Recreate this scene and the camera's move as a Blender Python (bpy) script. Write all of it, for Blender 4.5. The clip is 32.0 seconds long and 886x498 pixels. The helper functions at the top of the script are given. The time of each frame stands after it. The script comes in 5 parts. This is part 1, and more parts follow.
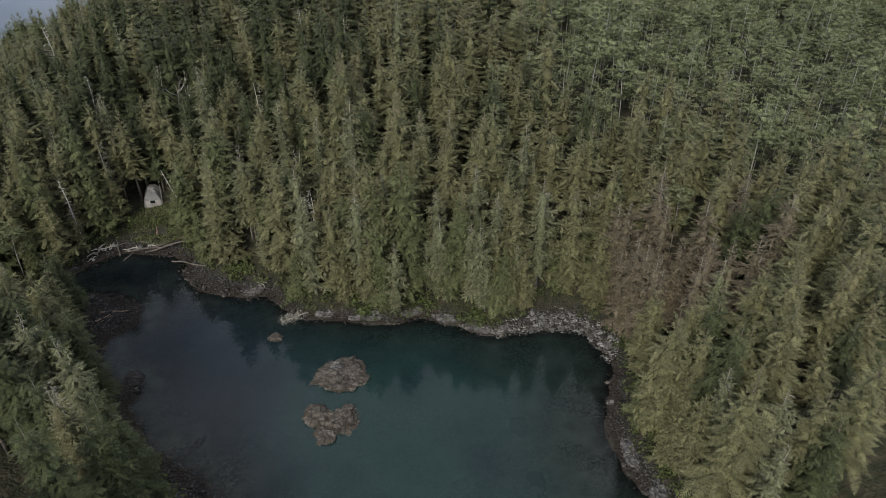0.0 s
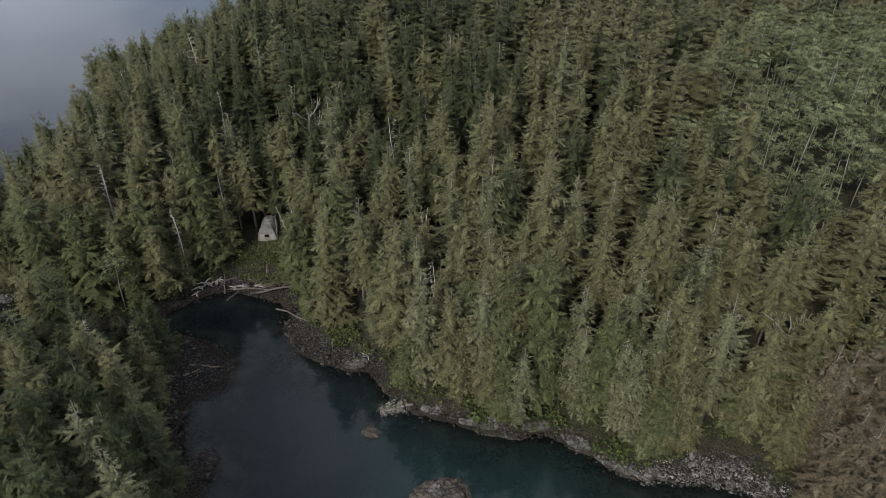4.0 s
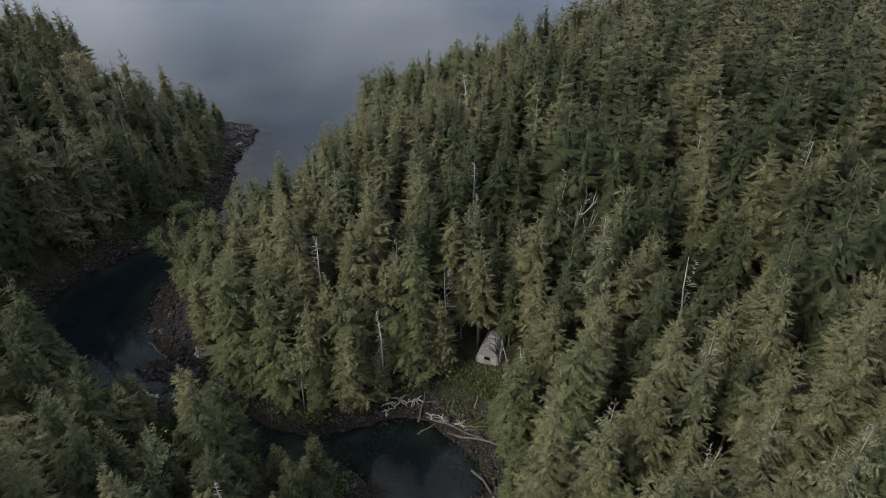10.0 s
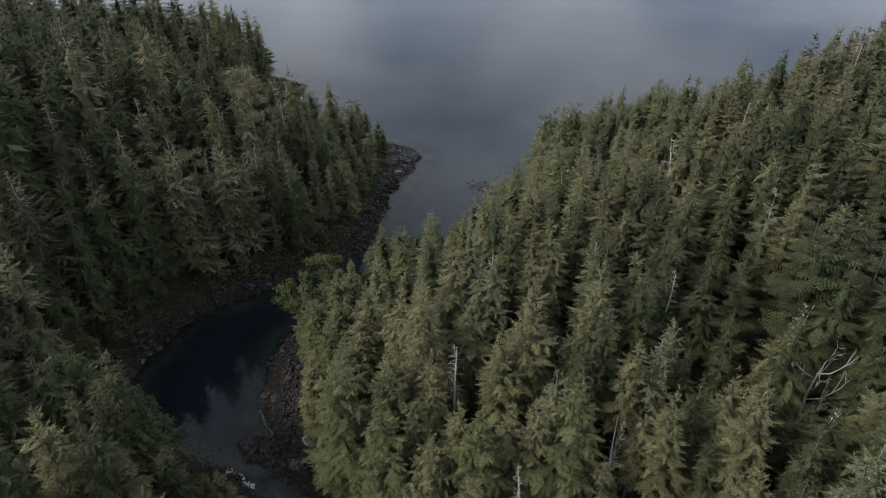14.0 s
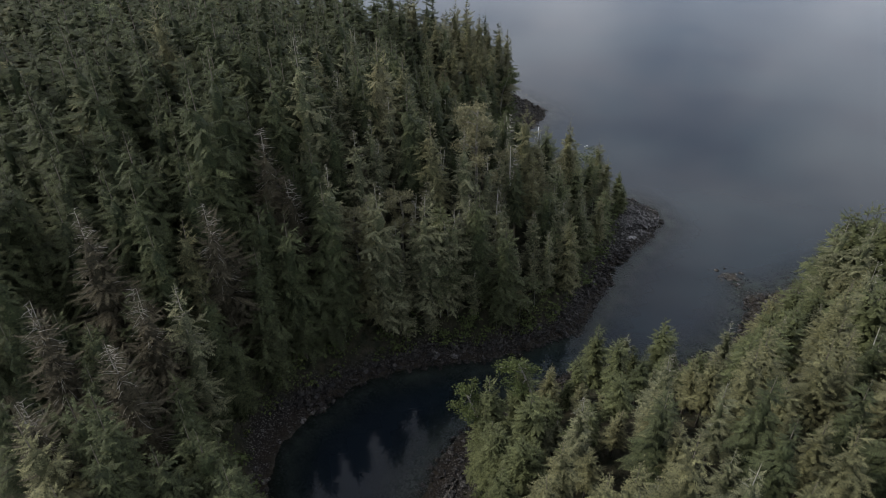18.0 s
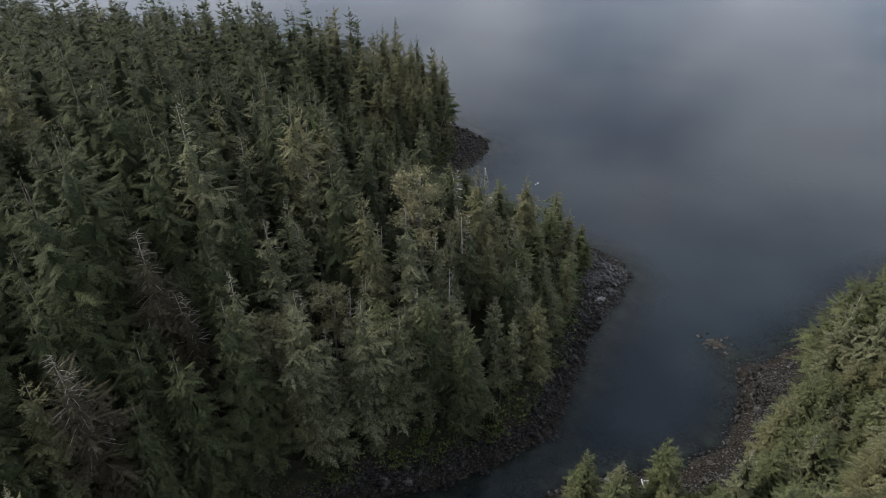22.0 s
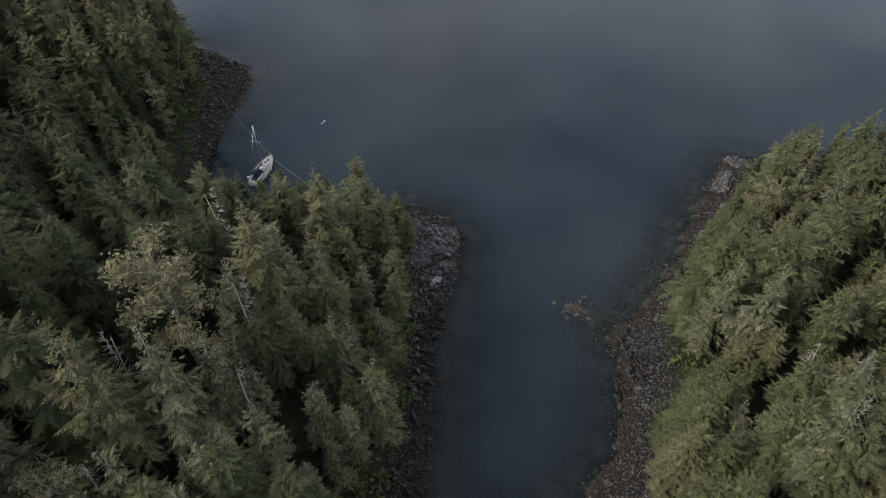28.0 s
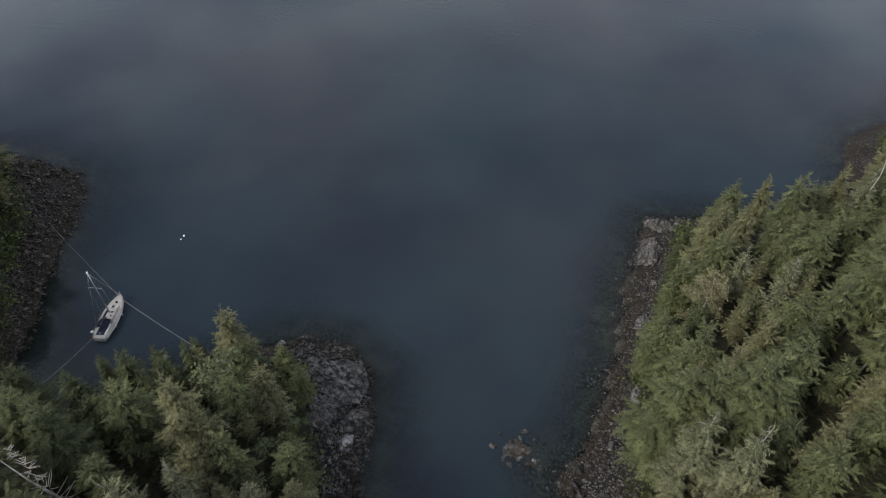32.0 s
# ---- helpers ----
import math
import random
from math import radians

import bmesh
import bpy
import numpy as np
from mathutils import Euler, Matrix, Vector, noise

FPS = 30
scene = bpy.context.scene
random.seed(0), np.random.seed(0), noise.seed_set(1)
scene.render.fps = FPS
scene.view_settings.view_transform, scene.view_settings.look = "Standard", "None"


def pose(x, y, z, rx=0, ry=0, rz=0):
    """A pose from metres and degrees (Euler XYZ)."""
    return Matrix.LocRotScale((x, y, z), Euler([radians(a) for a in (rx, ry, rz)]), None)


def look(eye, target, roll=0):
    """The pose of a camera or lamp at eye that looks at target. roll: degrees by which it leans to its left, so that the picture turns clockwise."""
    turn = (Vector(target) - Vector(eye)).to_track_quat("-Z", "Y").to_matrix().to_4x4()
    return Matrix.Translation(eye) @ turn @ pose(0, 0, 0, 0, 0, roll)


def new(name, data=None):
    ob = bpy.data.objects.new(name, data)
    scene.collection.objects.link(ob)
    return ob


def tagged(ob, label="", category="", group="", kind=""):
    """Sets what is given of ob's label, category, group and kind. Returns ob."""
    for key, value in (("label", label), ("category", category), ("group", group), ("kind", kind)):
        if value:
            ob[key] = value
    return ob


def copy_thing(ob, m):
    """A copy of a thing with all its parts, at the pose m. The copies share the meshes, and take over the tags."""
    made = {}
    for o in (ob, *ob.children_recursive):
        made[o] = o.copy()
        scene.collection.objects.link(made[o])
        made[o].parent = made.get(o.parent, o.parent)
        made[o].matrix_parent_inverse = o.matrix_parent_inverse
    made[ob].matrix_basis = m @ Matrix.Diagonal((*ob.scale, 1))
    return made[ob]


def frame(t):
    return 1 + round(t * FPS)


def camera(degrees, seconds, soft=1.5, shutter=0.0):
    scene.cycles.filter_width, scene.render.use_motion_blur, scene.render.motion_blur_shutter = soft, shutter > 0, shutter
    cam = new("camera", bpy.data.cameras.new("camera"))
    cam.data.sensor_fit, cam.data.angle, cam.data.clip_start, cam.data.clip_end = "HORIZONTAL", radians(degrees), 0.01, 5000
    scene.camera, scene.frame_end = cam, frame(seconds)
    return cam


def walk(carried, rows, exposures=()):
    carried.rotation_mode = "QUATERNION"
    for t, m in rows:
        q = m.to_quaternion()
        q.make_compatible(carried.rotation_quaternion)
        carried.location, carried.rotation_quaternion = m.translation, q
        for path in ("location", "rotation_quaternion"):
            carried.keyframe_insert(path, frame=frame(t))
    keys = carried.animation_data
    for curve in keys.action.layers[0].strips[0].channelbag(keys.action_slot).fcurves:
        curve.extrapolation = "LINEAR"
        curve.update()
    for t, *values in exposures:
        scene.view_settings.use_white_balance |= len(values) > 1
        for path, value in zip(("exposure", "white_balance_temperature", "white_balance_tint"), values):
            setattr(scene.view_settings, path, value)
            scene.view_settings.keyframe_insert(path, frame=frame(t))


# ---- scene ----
cam = camera(68.4, 32.0, soft=0.4)
METRES, EYE, TILT, LEAN, TURN = 280.0, 103.6, -33.5, 0.0, 0.0
ROWS = [
    (0.0, 0.0, 0.0, 0.0, -0.0, 0.0, -0.0),
    (0.5, -0.0012, 0.0132, 0.0086, 1.09, -0.03, -0.75),
    (1.0, -0.0026, 0.0263, 0.0174, 2.75, -0.11, -1.83),
    (1.5, -0.0041, 0.0395, 0.0259, 4.43, -0.19, -2.93),
    (2.0, -0.0065, 0.0525, 0.0346, 5.71, -0.31, -3.79),
    (2.5, -0.0092, 0.0656, 0.0431, 6.84, -0.4, -4.53),
    (3.0, -0.0123, 0.0787, 0.0517, 8.04, -0.52, -5.33),
    (3.5, -0.0159, 0.0917, 0.0604, 9.44, -0.69, -6.24),
    (5.5, -0.0342, 0.1437, 0.0951, 15.83, -1.65, -10.15),
    (6.0, -0.0398, 0.1565, 0.1036, 16.64, -1.79, -10.63),
    (6.5, -0.0458, 0.1691, 0.1122, 17.46, -1.94, -11.12),
    (7.0, -0.0526, 0.1815, 0.1206, 18.78, -2.19, -11.92),
    (7.5, -0.0596, 0.1942, 0.1291, 20.47, -2.56, -12.89),
    (8.0, -0.0674, 0.2066, 0.1374, 22.35, -2.99, -13.96),
    (8.5, -0.0756, 0.2191, 0.1456, 24.64, -3.55, -15.21),
    (9.0, -0.0846, 0.2309, 0.1533, 27.36, -4.29, -16.64),
    (9.5, -0.0943, 0.2419, 0.1608, 30.47, -5.22, -18.23),
    (10.0, -0.1044, 0.2523, 0.1676, 34.09, -6.38, -19.96),
    (10.5, -0.1153, 0.2623, 0.1739, 37.61, -7.61, -21.54),
    (11.0, -0.1264, 0.2718, 0.1801, 40.43, -8.65, -22.76),
    (11.5, -0.1381, 0.281, 0.186, 42.41, -9.42, -23.57),
    (12.0, -0.1501, 0.29, 0.1917, 43.68, -9.92, -24.09),
    (12.5, -0.1622, 0.2991, 0.1975, 44.63, -10.32, -24.42),
    (13.0, -0.1752, 0.3072, 0.2031, 45.73, -10.82, -24.83),
    (13.5, -0.1881, 0.3154, 0.2082, 47.49, -11.57, -25.48),
    (14.0, -0.2016, 0.3232, 0.2133, 49.83, -12.63, -26.27),
    (14.5, -0.2152, 0.3306, 0.2179, 52.4, -13.78, -27.1),
    (16.5, -0.2728, 0.3547, 0.2343, 63.63, -19.27, -29.94),
    (17.0, -0.2881, 0.3591, 0.2372, 67.35, -21.17, -30.63),
    (17.5, -0.3036, 0.3626, 0.2396, 71.41, -23.28, -31.32),
    (18.0, -0.3187, 0.3662, 0.2424, 73.92, -24.6, -31.65),
    (18.5, -0.3338, 0.3691, 0.2445, 75.3, -25.34, -31.84),
    (19.0, -0.3487, 0.3715, 0.2464, 75.71, -25.56, -31.91),
    (19.5, -0.3634, 0.3741, 0.2481, 75.73, -25.55, -31.94),
    (20.0, -0.3779, 0.3767, 0.2499, 75.37, -25.36, -31.9),
    (20.5, -0.3926, 0.3791, 0.2518, 74.33, -24.81, -31.86),
    (21.0, -0.4069, 0.382, 0.2536, 72.8, -23.99, -31.69),
    (21.5, -0.4212, 0.3857, 0.2559, 70.18, -22.59, -31.35),
    (22.0, -0.4352, 0.3895, 0.2587, 66.65, -20.78, -30.78),
    (22.5, -0.4489, 0.3938, 0.2614, 63.89, -19.35, -30.27),
    (23.0, -0.4624, 0.3982, 0.2648, 61.56, -18.33, -29.79),
    (23.5, -0.4756, 0.4033, 0.2678, 59.38, -18.38, -29.31),
    (24.0, -0.4884, 0.4089, 0.2712, 57.37, -19.09, -28.79),
    (24.5, -0.5014, 0.4145, 0.275, 55.38, -19.98, -28.26),
    (25.0, -0.514, 0.4206, 0.2791, 53.47, -20.92, -27.7),
    (25.5, -0.5262, 0.4272, 0.2834, 51.61, -21.94, -27.11),
    (27.5, -0.5746, 0.4559, 0.3026, 45.46, -23.51, -25.1),
    (28.0, -0.5861, 0.4639, 0.3073, 44.03, -22.82, -24.61),
    (28.5, -0.5973, 0.4722, 0.313, 42.05, -21.98, -23.83),
    (29.0, -0.6082, 0.4808, 0.3187, 39.87, -21.08, -22.95),
    (29.5, -0.6189, 0.4898, 0.3244, 37.69, -20.18, -22.03),
    (30.0, -0.6296, 0.4987, 0.3302, 36.31, -19.61, -21.47),
    (30.5, -0.6399, 0.5078, 0.3363, 35.74, -19.37, -21.26),
    (31.0, -0.65, 0.5171, 0.3424, 35.15, -19.12, -21.02),
    (31.5, -0.66, 0.5267, 0.349, 34.03, -18.75, -20.53),
    (32.0, -0.6694, 0.5366, 0.3555, 32.47, -18.19, -19.78),
]
walk(cam, [(t, pose(0, 0, EYE, TILT, LEAN, TURN) @ pose(METRES * x, METRES * y, METRES * z, 90 + pitch, roll, yaw)) for t, x, y, z, yaw, pitch, roll in ROWS], [(0.0, 1.15), (3.0, 1.10), (6.0, 1.03), (12.0, 1.05), (16.0, 1.03), (20.0, 1.06), (25.0, 1.09), (32.0, 1.12)])

# ---- sky and light ----
SUN_TURN, SUN_HEIGHT = 200.0, 38.0      # where the veiled sun stands: degrees round from +y, and up
world = bpy.data.worlds.new("overcast_sky")
scene.world = world
world.use_nodes = True
wn, wl = world.node_tree.nodes, world.node_tree.links
wn.clear()
w_out = wn.new("ShaderNodeOutputWorld")
w_bg = wn.new("ShaderNodeBackground")
w_sky = wn.new("ShaderNodeTexSky")
w_sky.sky_type, w_sky.sun_disc = "NISHITA", False
w_sky.sun_elevation, w_sky.sun_rotation = radians(SUN_HEIGHT), radians(SUN_TURN)
w_dim = wn.new("ShaderNodeMix")
w_dim.data_type, w_dim.blend_type = "RGBA", "MULTIPLY"
w_dim.inputs[0].default_value = 1.0
w_dim.inputs[7].default_value = (0.10, 0.10, 0.10, 1)
w_co = wn.new("ShaderNodeTexCoord")
w_map = wn.new("ShaderNodeMapping")
w_map.inputs["Scale"].default_value = (1.0, 1.0, 2.2)
w_noise = wn.new("ShaderNodeTexNoise")
w_noise.inputs["Scale"].default_value, w_noise.inputs["Detail"].default_value = 2.6, 6.0
w_ramp = wn.new("ShaderNodeValToRGB")
w_ramp.color_ramp.elements[0].position, w_ramp.color_ramp.elements[1].position = 0.36, 0.66
w_ramp.color_ramp.elements[0].color = (0.25, 0.285, 0.36, 1)
w_ramp.color_ramp.elements[1].color = (0.66, 0.67, 0.71, 1)
w_mix = wn.new("ShaderNodeMix")
w_mix.data_type = "RGBA"
w_mix.inputs[0].default_value = 0.82
wl.new(w_co.outputs["Generated"], w_map.inputs["Vector"])
wl.new(w_map.outputs["Vector"], w_noise.inputs["Vector"])
wl.new(w_noise.outputs["Fac"], w_ramp.inputs["Fac"])
wl.new(w_sky.outputs["Color"], w_dim.inputs[6])
wl.new(w_dim.outputs[2], w_mix.inputs[6])
wl.new(w_ramp.outputs["Color"], w_mix.inputs[7])
w_cut = wn.new("ShaderNodeSeparateXYZ")       # thin bright cloud low down, heavier overhead
wl.new(w_co.outputs["Generated"], w_cut.inputs["Vector"])
w_low = wn.new("ShaderNodeMapRange")
w_low.inputs["From Max"].default_value, w_low.inputs["To Min"].default_value, w_low.inputs["To Max"].default_value = 0.85, 1.45, 0.70
wl.new(w_cut.outputs["Z"], w_low.inputs["Value"])
wl.new(w_low.outputs["Result"], w_bg.inputs["Strength"])
wl.new(w_mix.outputs[2], w_bg.inputs["Color"])
wl.new(w_bg.outputs["Background"], w_out.inputs["Surface"])

sun = new("sun", bpy.data.lights.new("sun", "SUN"))
sun.data.energy, sun.data.angle, sun.data.color = 1.5, radians(14), (1.0, 0.95, 0.86)
SUN_WAY = Vector((math.sin(radians(SUN_TURN)) * math.cos(radians(SUN_HEIGHT)),
                  math.cos(radians(SUN_TURN)) * math.cos(radians(SUN_HEIGHT)), math.sin(radians(SUN_HEIGHT))))
sun.matrix_world = look(SUN_WAY * 300, (0, 0, 0))


# ---- materials ----
def material(name, rough=0.8, metal=0.0, spec=0.3):
    """A material with its nodes, links and shader; colour still to be linked."""
    m = bpy.data.materials.new(name)
    m.use_nodes = True
    n, l = m.node_tree.nodes, m.node_tree.links
    b = n["Principled BSDF"]
    b.inputs["Roughness"].default_value, b.inputs["Metallic"].default_value = rough, metal
    b.inputs["Specular IOR Level"].default_value = spec
    return m, n, l, b


def mixed(n, l, a, b, fac, kind="MIX"):
    """A colour mix; a, b and fac are sockets or values."""
    k = n.new("ShaderNodeMix")
    k.data_type, k.blend_type = "RGBA", kind
    for socket, v in ((k.inputs[0], fac), (k.inputs[6], a), (k.inputs[7], b)):
        if isinstance(v, bpy.types.NodeSocket):
            l.new(v, socket)
        else:
            socket.default_value = v if isinstance(v, float) else (*v, 1)
    return k.outputs[2]


def grain(n, l, scale, detail=4.0, low=0.35, high=0.65, where=None):
    """Noise in world metres, stretched to run from 0 to 1."""
    if where is None:
        where = n.new("ShaderNodeNewGeometry").outputs["Position"]
    t = n.new("ShaderNodeTexNoise")
    t.inputs["Scale"].default_value, t.inputs["Detail"].default_value = scale, detail
    l.new(where, t.inputs["Vector"])
    r = n.new("ShaderNodeMapRange")
    r.inputs["From Min"].default_value, r.inputs["From Max"].default_value = low, high
    l.new(t.outputs["Fac"], r.inputs["Value"])
    return r.outputs["Result"]


def ranged(n, l, value, low, high, a, b):
    """A value mapped from one range to another."""
    r = n.new("ShaderNodeMapRange")
    for socket, v in zip(("From Min", "From Max", "To Min", "To Max"), (low, high, a, b)):
        r.inputs[socket].default_value = v
    l.new(value, r.inputs["Value"])
    return r.outputs["Result"]


def relief(n, l, b, height, strength, distance):
    k = n.new("ShaderNodeBump")
    k.inputs["Strength"].default_value, k.inputs["Distance"].default_value = strength, distance
    l.new(height, k.inputs["Height"])
    l.new(k.outputs["Normal"], b.inputs["Normal"])


def foliage(name, dark, light, fresh, worn, ragged=True, twigs=7.0):
    """Needles or leaves: dark and light by stand and tree, the paler fresh tone by tip value, some of it worn."""
    m, n, l, b = material(name, 0.75, 0.0, 0.18)
    c = mixed(n, l, dark, light, grain(n, l, 0.16, 2.0))
    c = mixed(n, l, c, worn, grain(n, l, 0.045, 3.0, 0.5, 0.8))
    own = n.new("ShaderNodeObjectInfo")
    k = n.new("ShaderNodeMapRange")
    k.inputs["To Min"].default_value, k.inputs["To Max"].default_value = 0.0, 0.4
    l.new(own.outputs["Random"], k.inputs["Value"])
    c = mixed(n, l, c, light, k.outputs["Result"])
    # conifers: yellower tips, plus lit sprays over a shadowed inside, put into the colour
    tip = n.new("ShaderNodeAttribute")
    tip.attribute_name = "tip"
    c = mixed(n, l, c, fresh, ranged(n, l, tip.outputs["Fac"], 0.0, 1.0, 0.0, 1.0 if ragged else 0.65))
    isle = n.new("ShaderNodeNewGeometry")
    k2 = n.new("ShaderNodeMapRange")
    k2.inputs["To Min"].default_value, k2.inputs["To Max"].default_value = 0.66, 1.36
    l.new(isle.outputs["Random Per Island"], k2.inputs["Value"])
    v = n.new("ShaderNodeCombineColor")
    for i in range(3):
        l.new(k2.outputs["Result"], v.inputs[i])
    c = mixed(n, l, c, v.outputs["Color"], 1.0, "MULTIPLY")
    c = mixed(n, l, c, tuple(0.6 * v for v in dark), grain(n, l, 2.4, 5.0, 0.46, 0.68))
    c = mixed(n, l, c, tuple(1.4 * v for v in fresh), grain(n, l, 4.2, 3.0, 0.55, 0.78))
    l.new(c, b.inputs["Base Color"])
    if not ragged:
        return m
    # sprays are combed into twigs: gaps open between them towards a frond's edge
    along, across = n.new("ShaderNodeAttribute"), n.new("ShaderNodeAttribute")
    along.attribute_name, across.attribute_name = "along", "across"
    rough = grain(n, l, 2.6, 4.0, 0.3, 0.7)
    swing = n.new("ShaderNodeMath")
    swing.operation, swing.inputs[1].default_value = "MULTIPLY_ADD", twigs
    l.new(along.outputs["Fac"], swing.inputs[0])
    l.new(rough, swing.inputs[2])
    wave = n.new("ShaderNodeMath")
    wave.operation, wave.inputs[1].default_value = "PINGPONG", 1.0
    l.new(swing.outputs["Value"], wave.inputs[0])
    full = n.new("ShaderNodeMath")
    full.operation, full.inputs[1].default_value = "MULTIPLY_ADD", 1.15
    l.new(across.outputs["Fac"], full.inputs[0])
    l.new(wave.outputs["Value"], full.inputs[2])
    gone = n.new("ShaderNodeMath")
    gone.operation, gone.inputs[1].default_value = "MULTIPLY_ADD", 0.5
    l.new(rough, gone.inputs[0])
    l.new(full.outputs["Value"], gone.inputs[2])
    gaps = n.new("ShaderNodeBsdfTransparent")
    both = n.new("ShaderNodeMixShader")
    l.new(ranged(n, l, gone.outputs["Value"], 1.50, 1.62, 1.0, 0.0), both.inputs["Fac"])
    l.new(gaps.outputs["BSDF"], both.inputs[1])
    l.new(b.outputs["BSDF"], both.inputs[2])
    l.new(both.outputs["Shader"], n["Material Output"].inputs["Surface"])
    return m


def plain(name, a, c, scale, rough=0.8, bump=0.0, metal=0.0, spec=0.3):
    """Two tones of one surface, mottled at two scales."""
    m, n, l, b = material(name, rough, metal, spec)
    col = mixed(n, l, a, c, grain(n, l, scale, 5.0))
    col = mixed(n, l, col, tuple(0.6 * v for v in a), grain(n, l, scale * 0.17, 3.0, 0.5, 0.8))
    l.new(col, b.inputs["Base Color"])
    if bump:
        relief(n, l, b, grain(n, l, scale * 2.0, 6.0), 0.6, bump)
    return m


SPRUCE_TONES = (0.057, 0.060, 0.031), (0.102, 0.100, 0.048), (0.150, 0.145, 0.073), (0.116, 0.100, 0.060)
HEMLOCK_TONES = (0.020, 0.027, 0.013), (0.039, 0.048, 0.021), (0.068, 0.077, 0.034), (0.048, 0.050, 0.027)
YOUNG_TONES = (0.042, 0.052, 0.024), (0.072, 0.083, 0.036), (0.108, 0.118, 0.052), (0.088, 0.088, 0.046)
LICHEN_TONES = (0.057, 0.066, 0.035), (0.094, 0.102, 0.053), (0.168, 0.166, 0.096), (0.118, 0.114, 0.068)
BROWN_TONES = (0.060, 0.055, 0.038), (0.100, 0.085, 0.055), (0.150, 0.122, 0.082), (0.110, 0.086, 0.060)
SPRUCE = foliage("spruce_needles", *SPRUCE_TONES)
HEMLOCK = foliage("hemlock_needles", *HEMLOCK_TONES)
YOUNG = foliage("fresh_green_needles", *YOUNG_TONES)
LICHEN = foliage("lichen_hung_needles", *LICHEN_TONES)
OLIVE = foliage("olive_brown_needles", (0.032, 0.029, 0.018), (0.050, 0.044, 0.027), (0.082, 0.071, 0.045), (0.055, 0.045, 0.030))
BROWN = foliage("dying_brown_needles", *BROWN_TONES)
GOLD = foliage("yellow_grey_lichen", (0.110, 0.104, 0.055), (0.162, 0.150, 0.080), (0.235, 0.218, 0.126), (0.140, 0.130, 0.074), twigs=9.0)
ALDER = foliage("alder_leaves", (0.068, 0.083, 0.042), (0.102, 0.119, 0.058), (0.148, 0.163, 0.084), (0.108, 0.112, 0.060), twigs=5.5)
SHRUB = foliage("shrub_leaves", (0.030, 0.048, 0.017), (0.058, 0.076, 0.024), (0.105, 0.118, 0.040), (0.075, 0.075, 0.028), ragged=False)
GRASS = foliage("beach_grass", (0.06, 0.085, 0.03), (0.10, 0.12, 0.045), (0.17, 0.17, 0.075), (0.12, 0.11, 0.06), ragged=False)
BARK = plain("grey_brown_bark", (0.085, 0.07, 0.058), (0.16, 0.14, 0.12), 3.0, 0.9, 0.03)
PALE_BARK = plain("pale_alder_bark", (0.198, 0.187, 0.165), (0.275, 0.270, 0.248), 2.0, 0.85, 0.01)
OLD_BARK = plain("grey_lichened_bark", (0.17, 0.155, 0.13), (0.29, 0.275, 0.245), 2.5, 0.9, 0.02)
DEAD_WOOD = plain("bleached_dead_wood", (0.27, 0.25, 0.22), (0.43, 0.41, 0.375), 2.5, 0.85, 0.02)
DRIFT = plain("weathered_drift_wood", (0.075, 0.064, 0.055), (0.155, 0.138, 0.12), 2.0, 0.85, 0.02)
RED_LOG = plain("red_brown_log", (0.19, 0.125, 0.090), (0.29, 0.21, 0.16), 2.0, 0.8, 0.02)


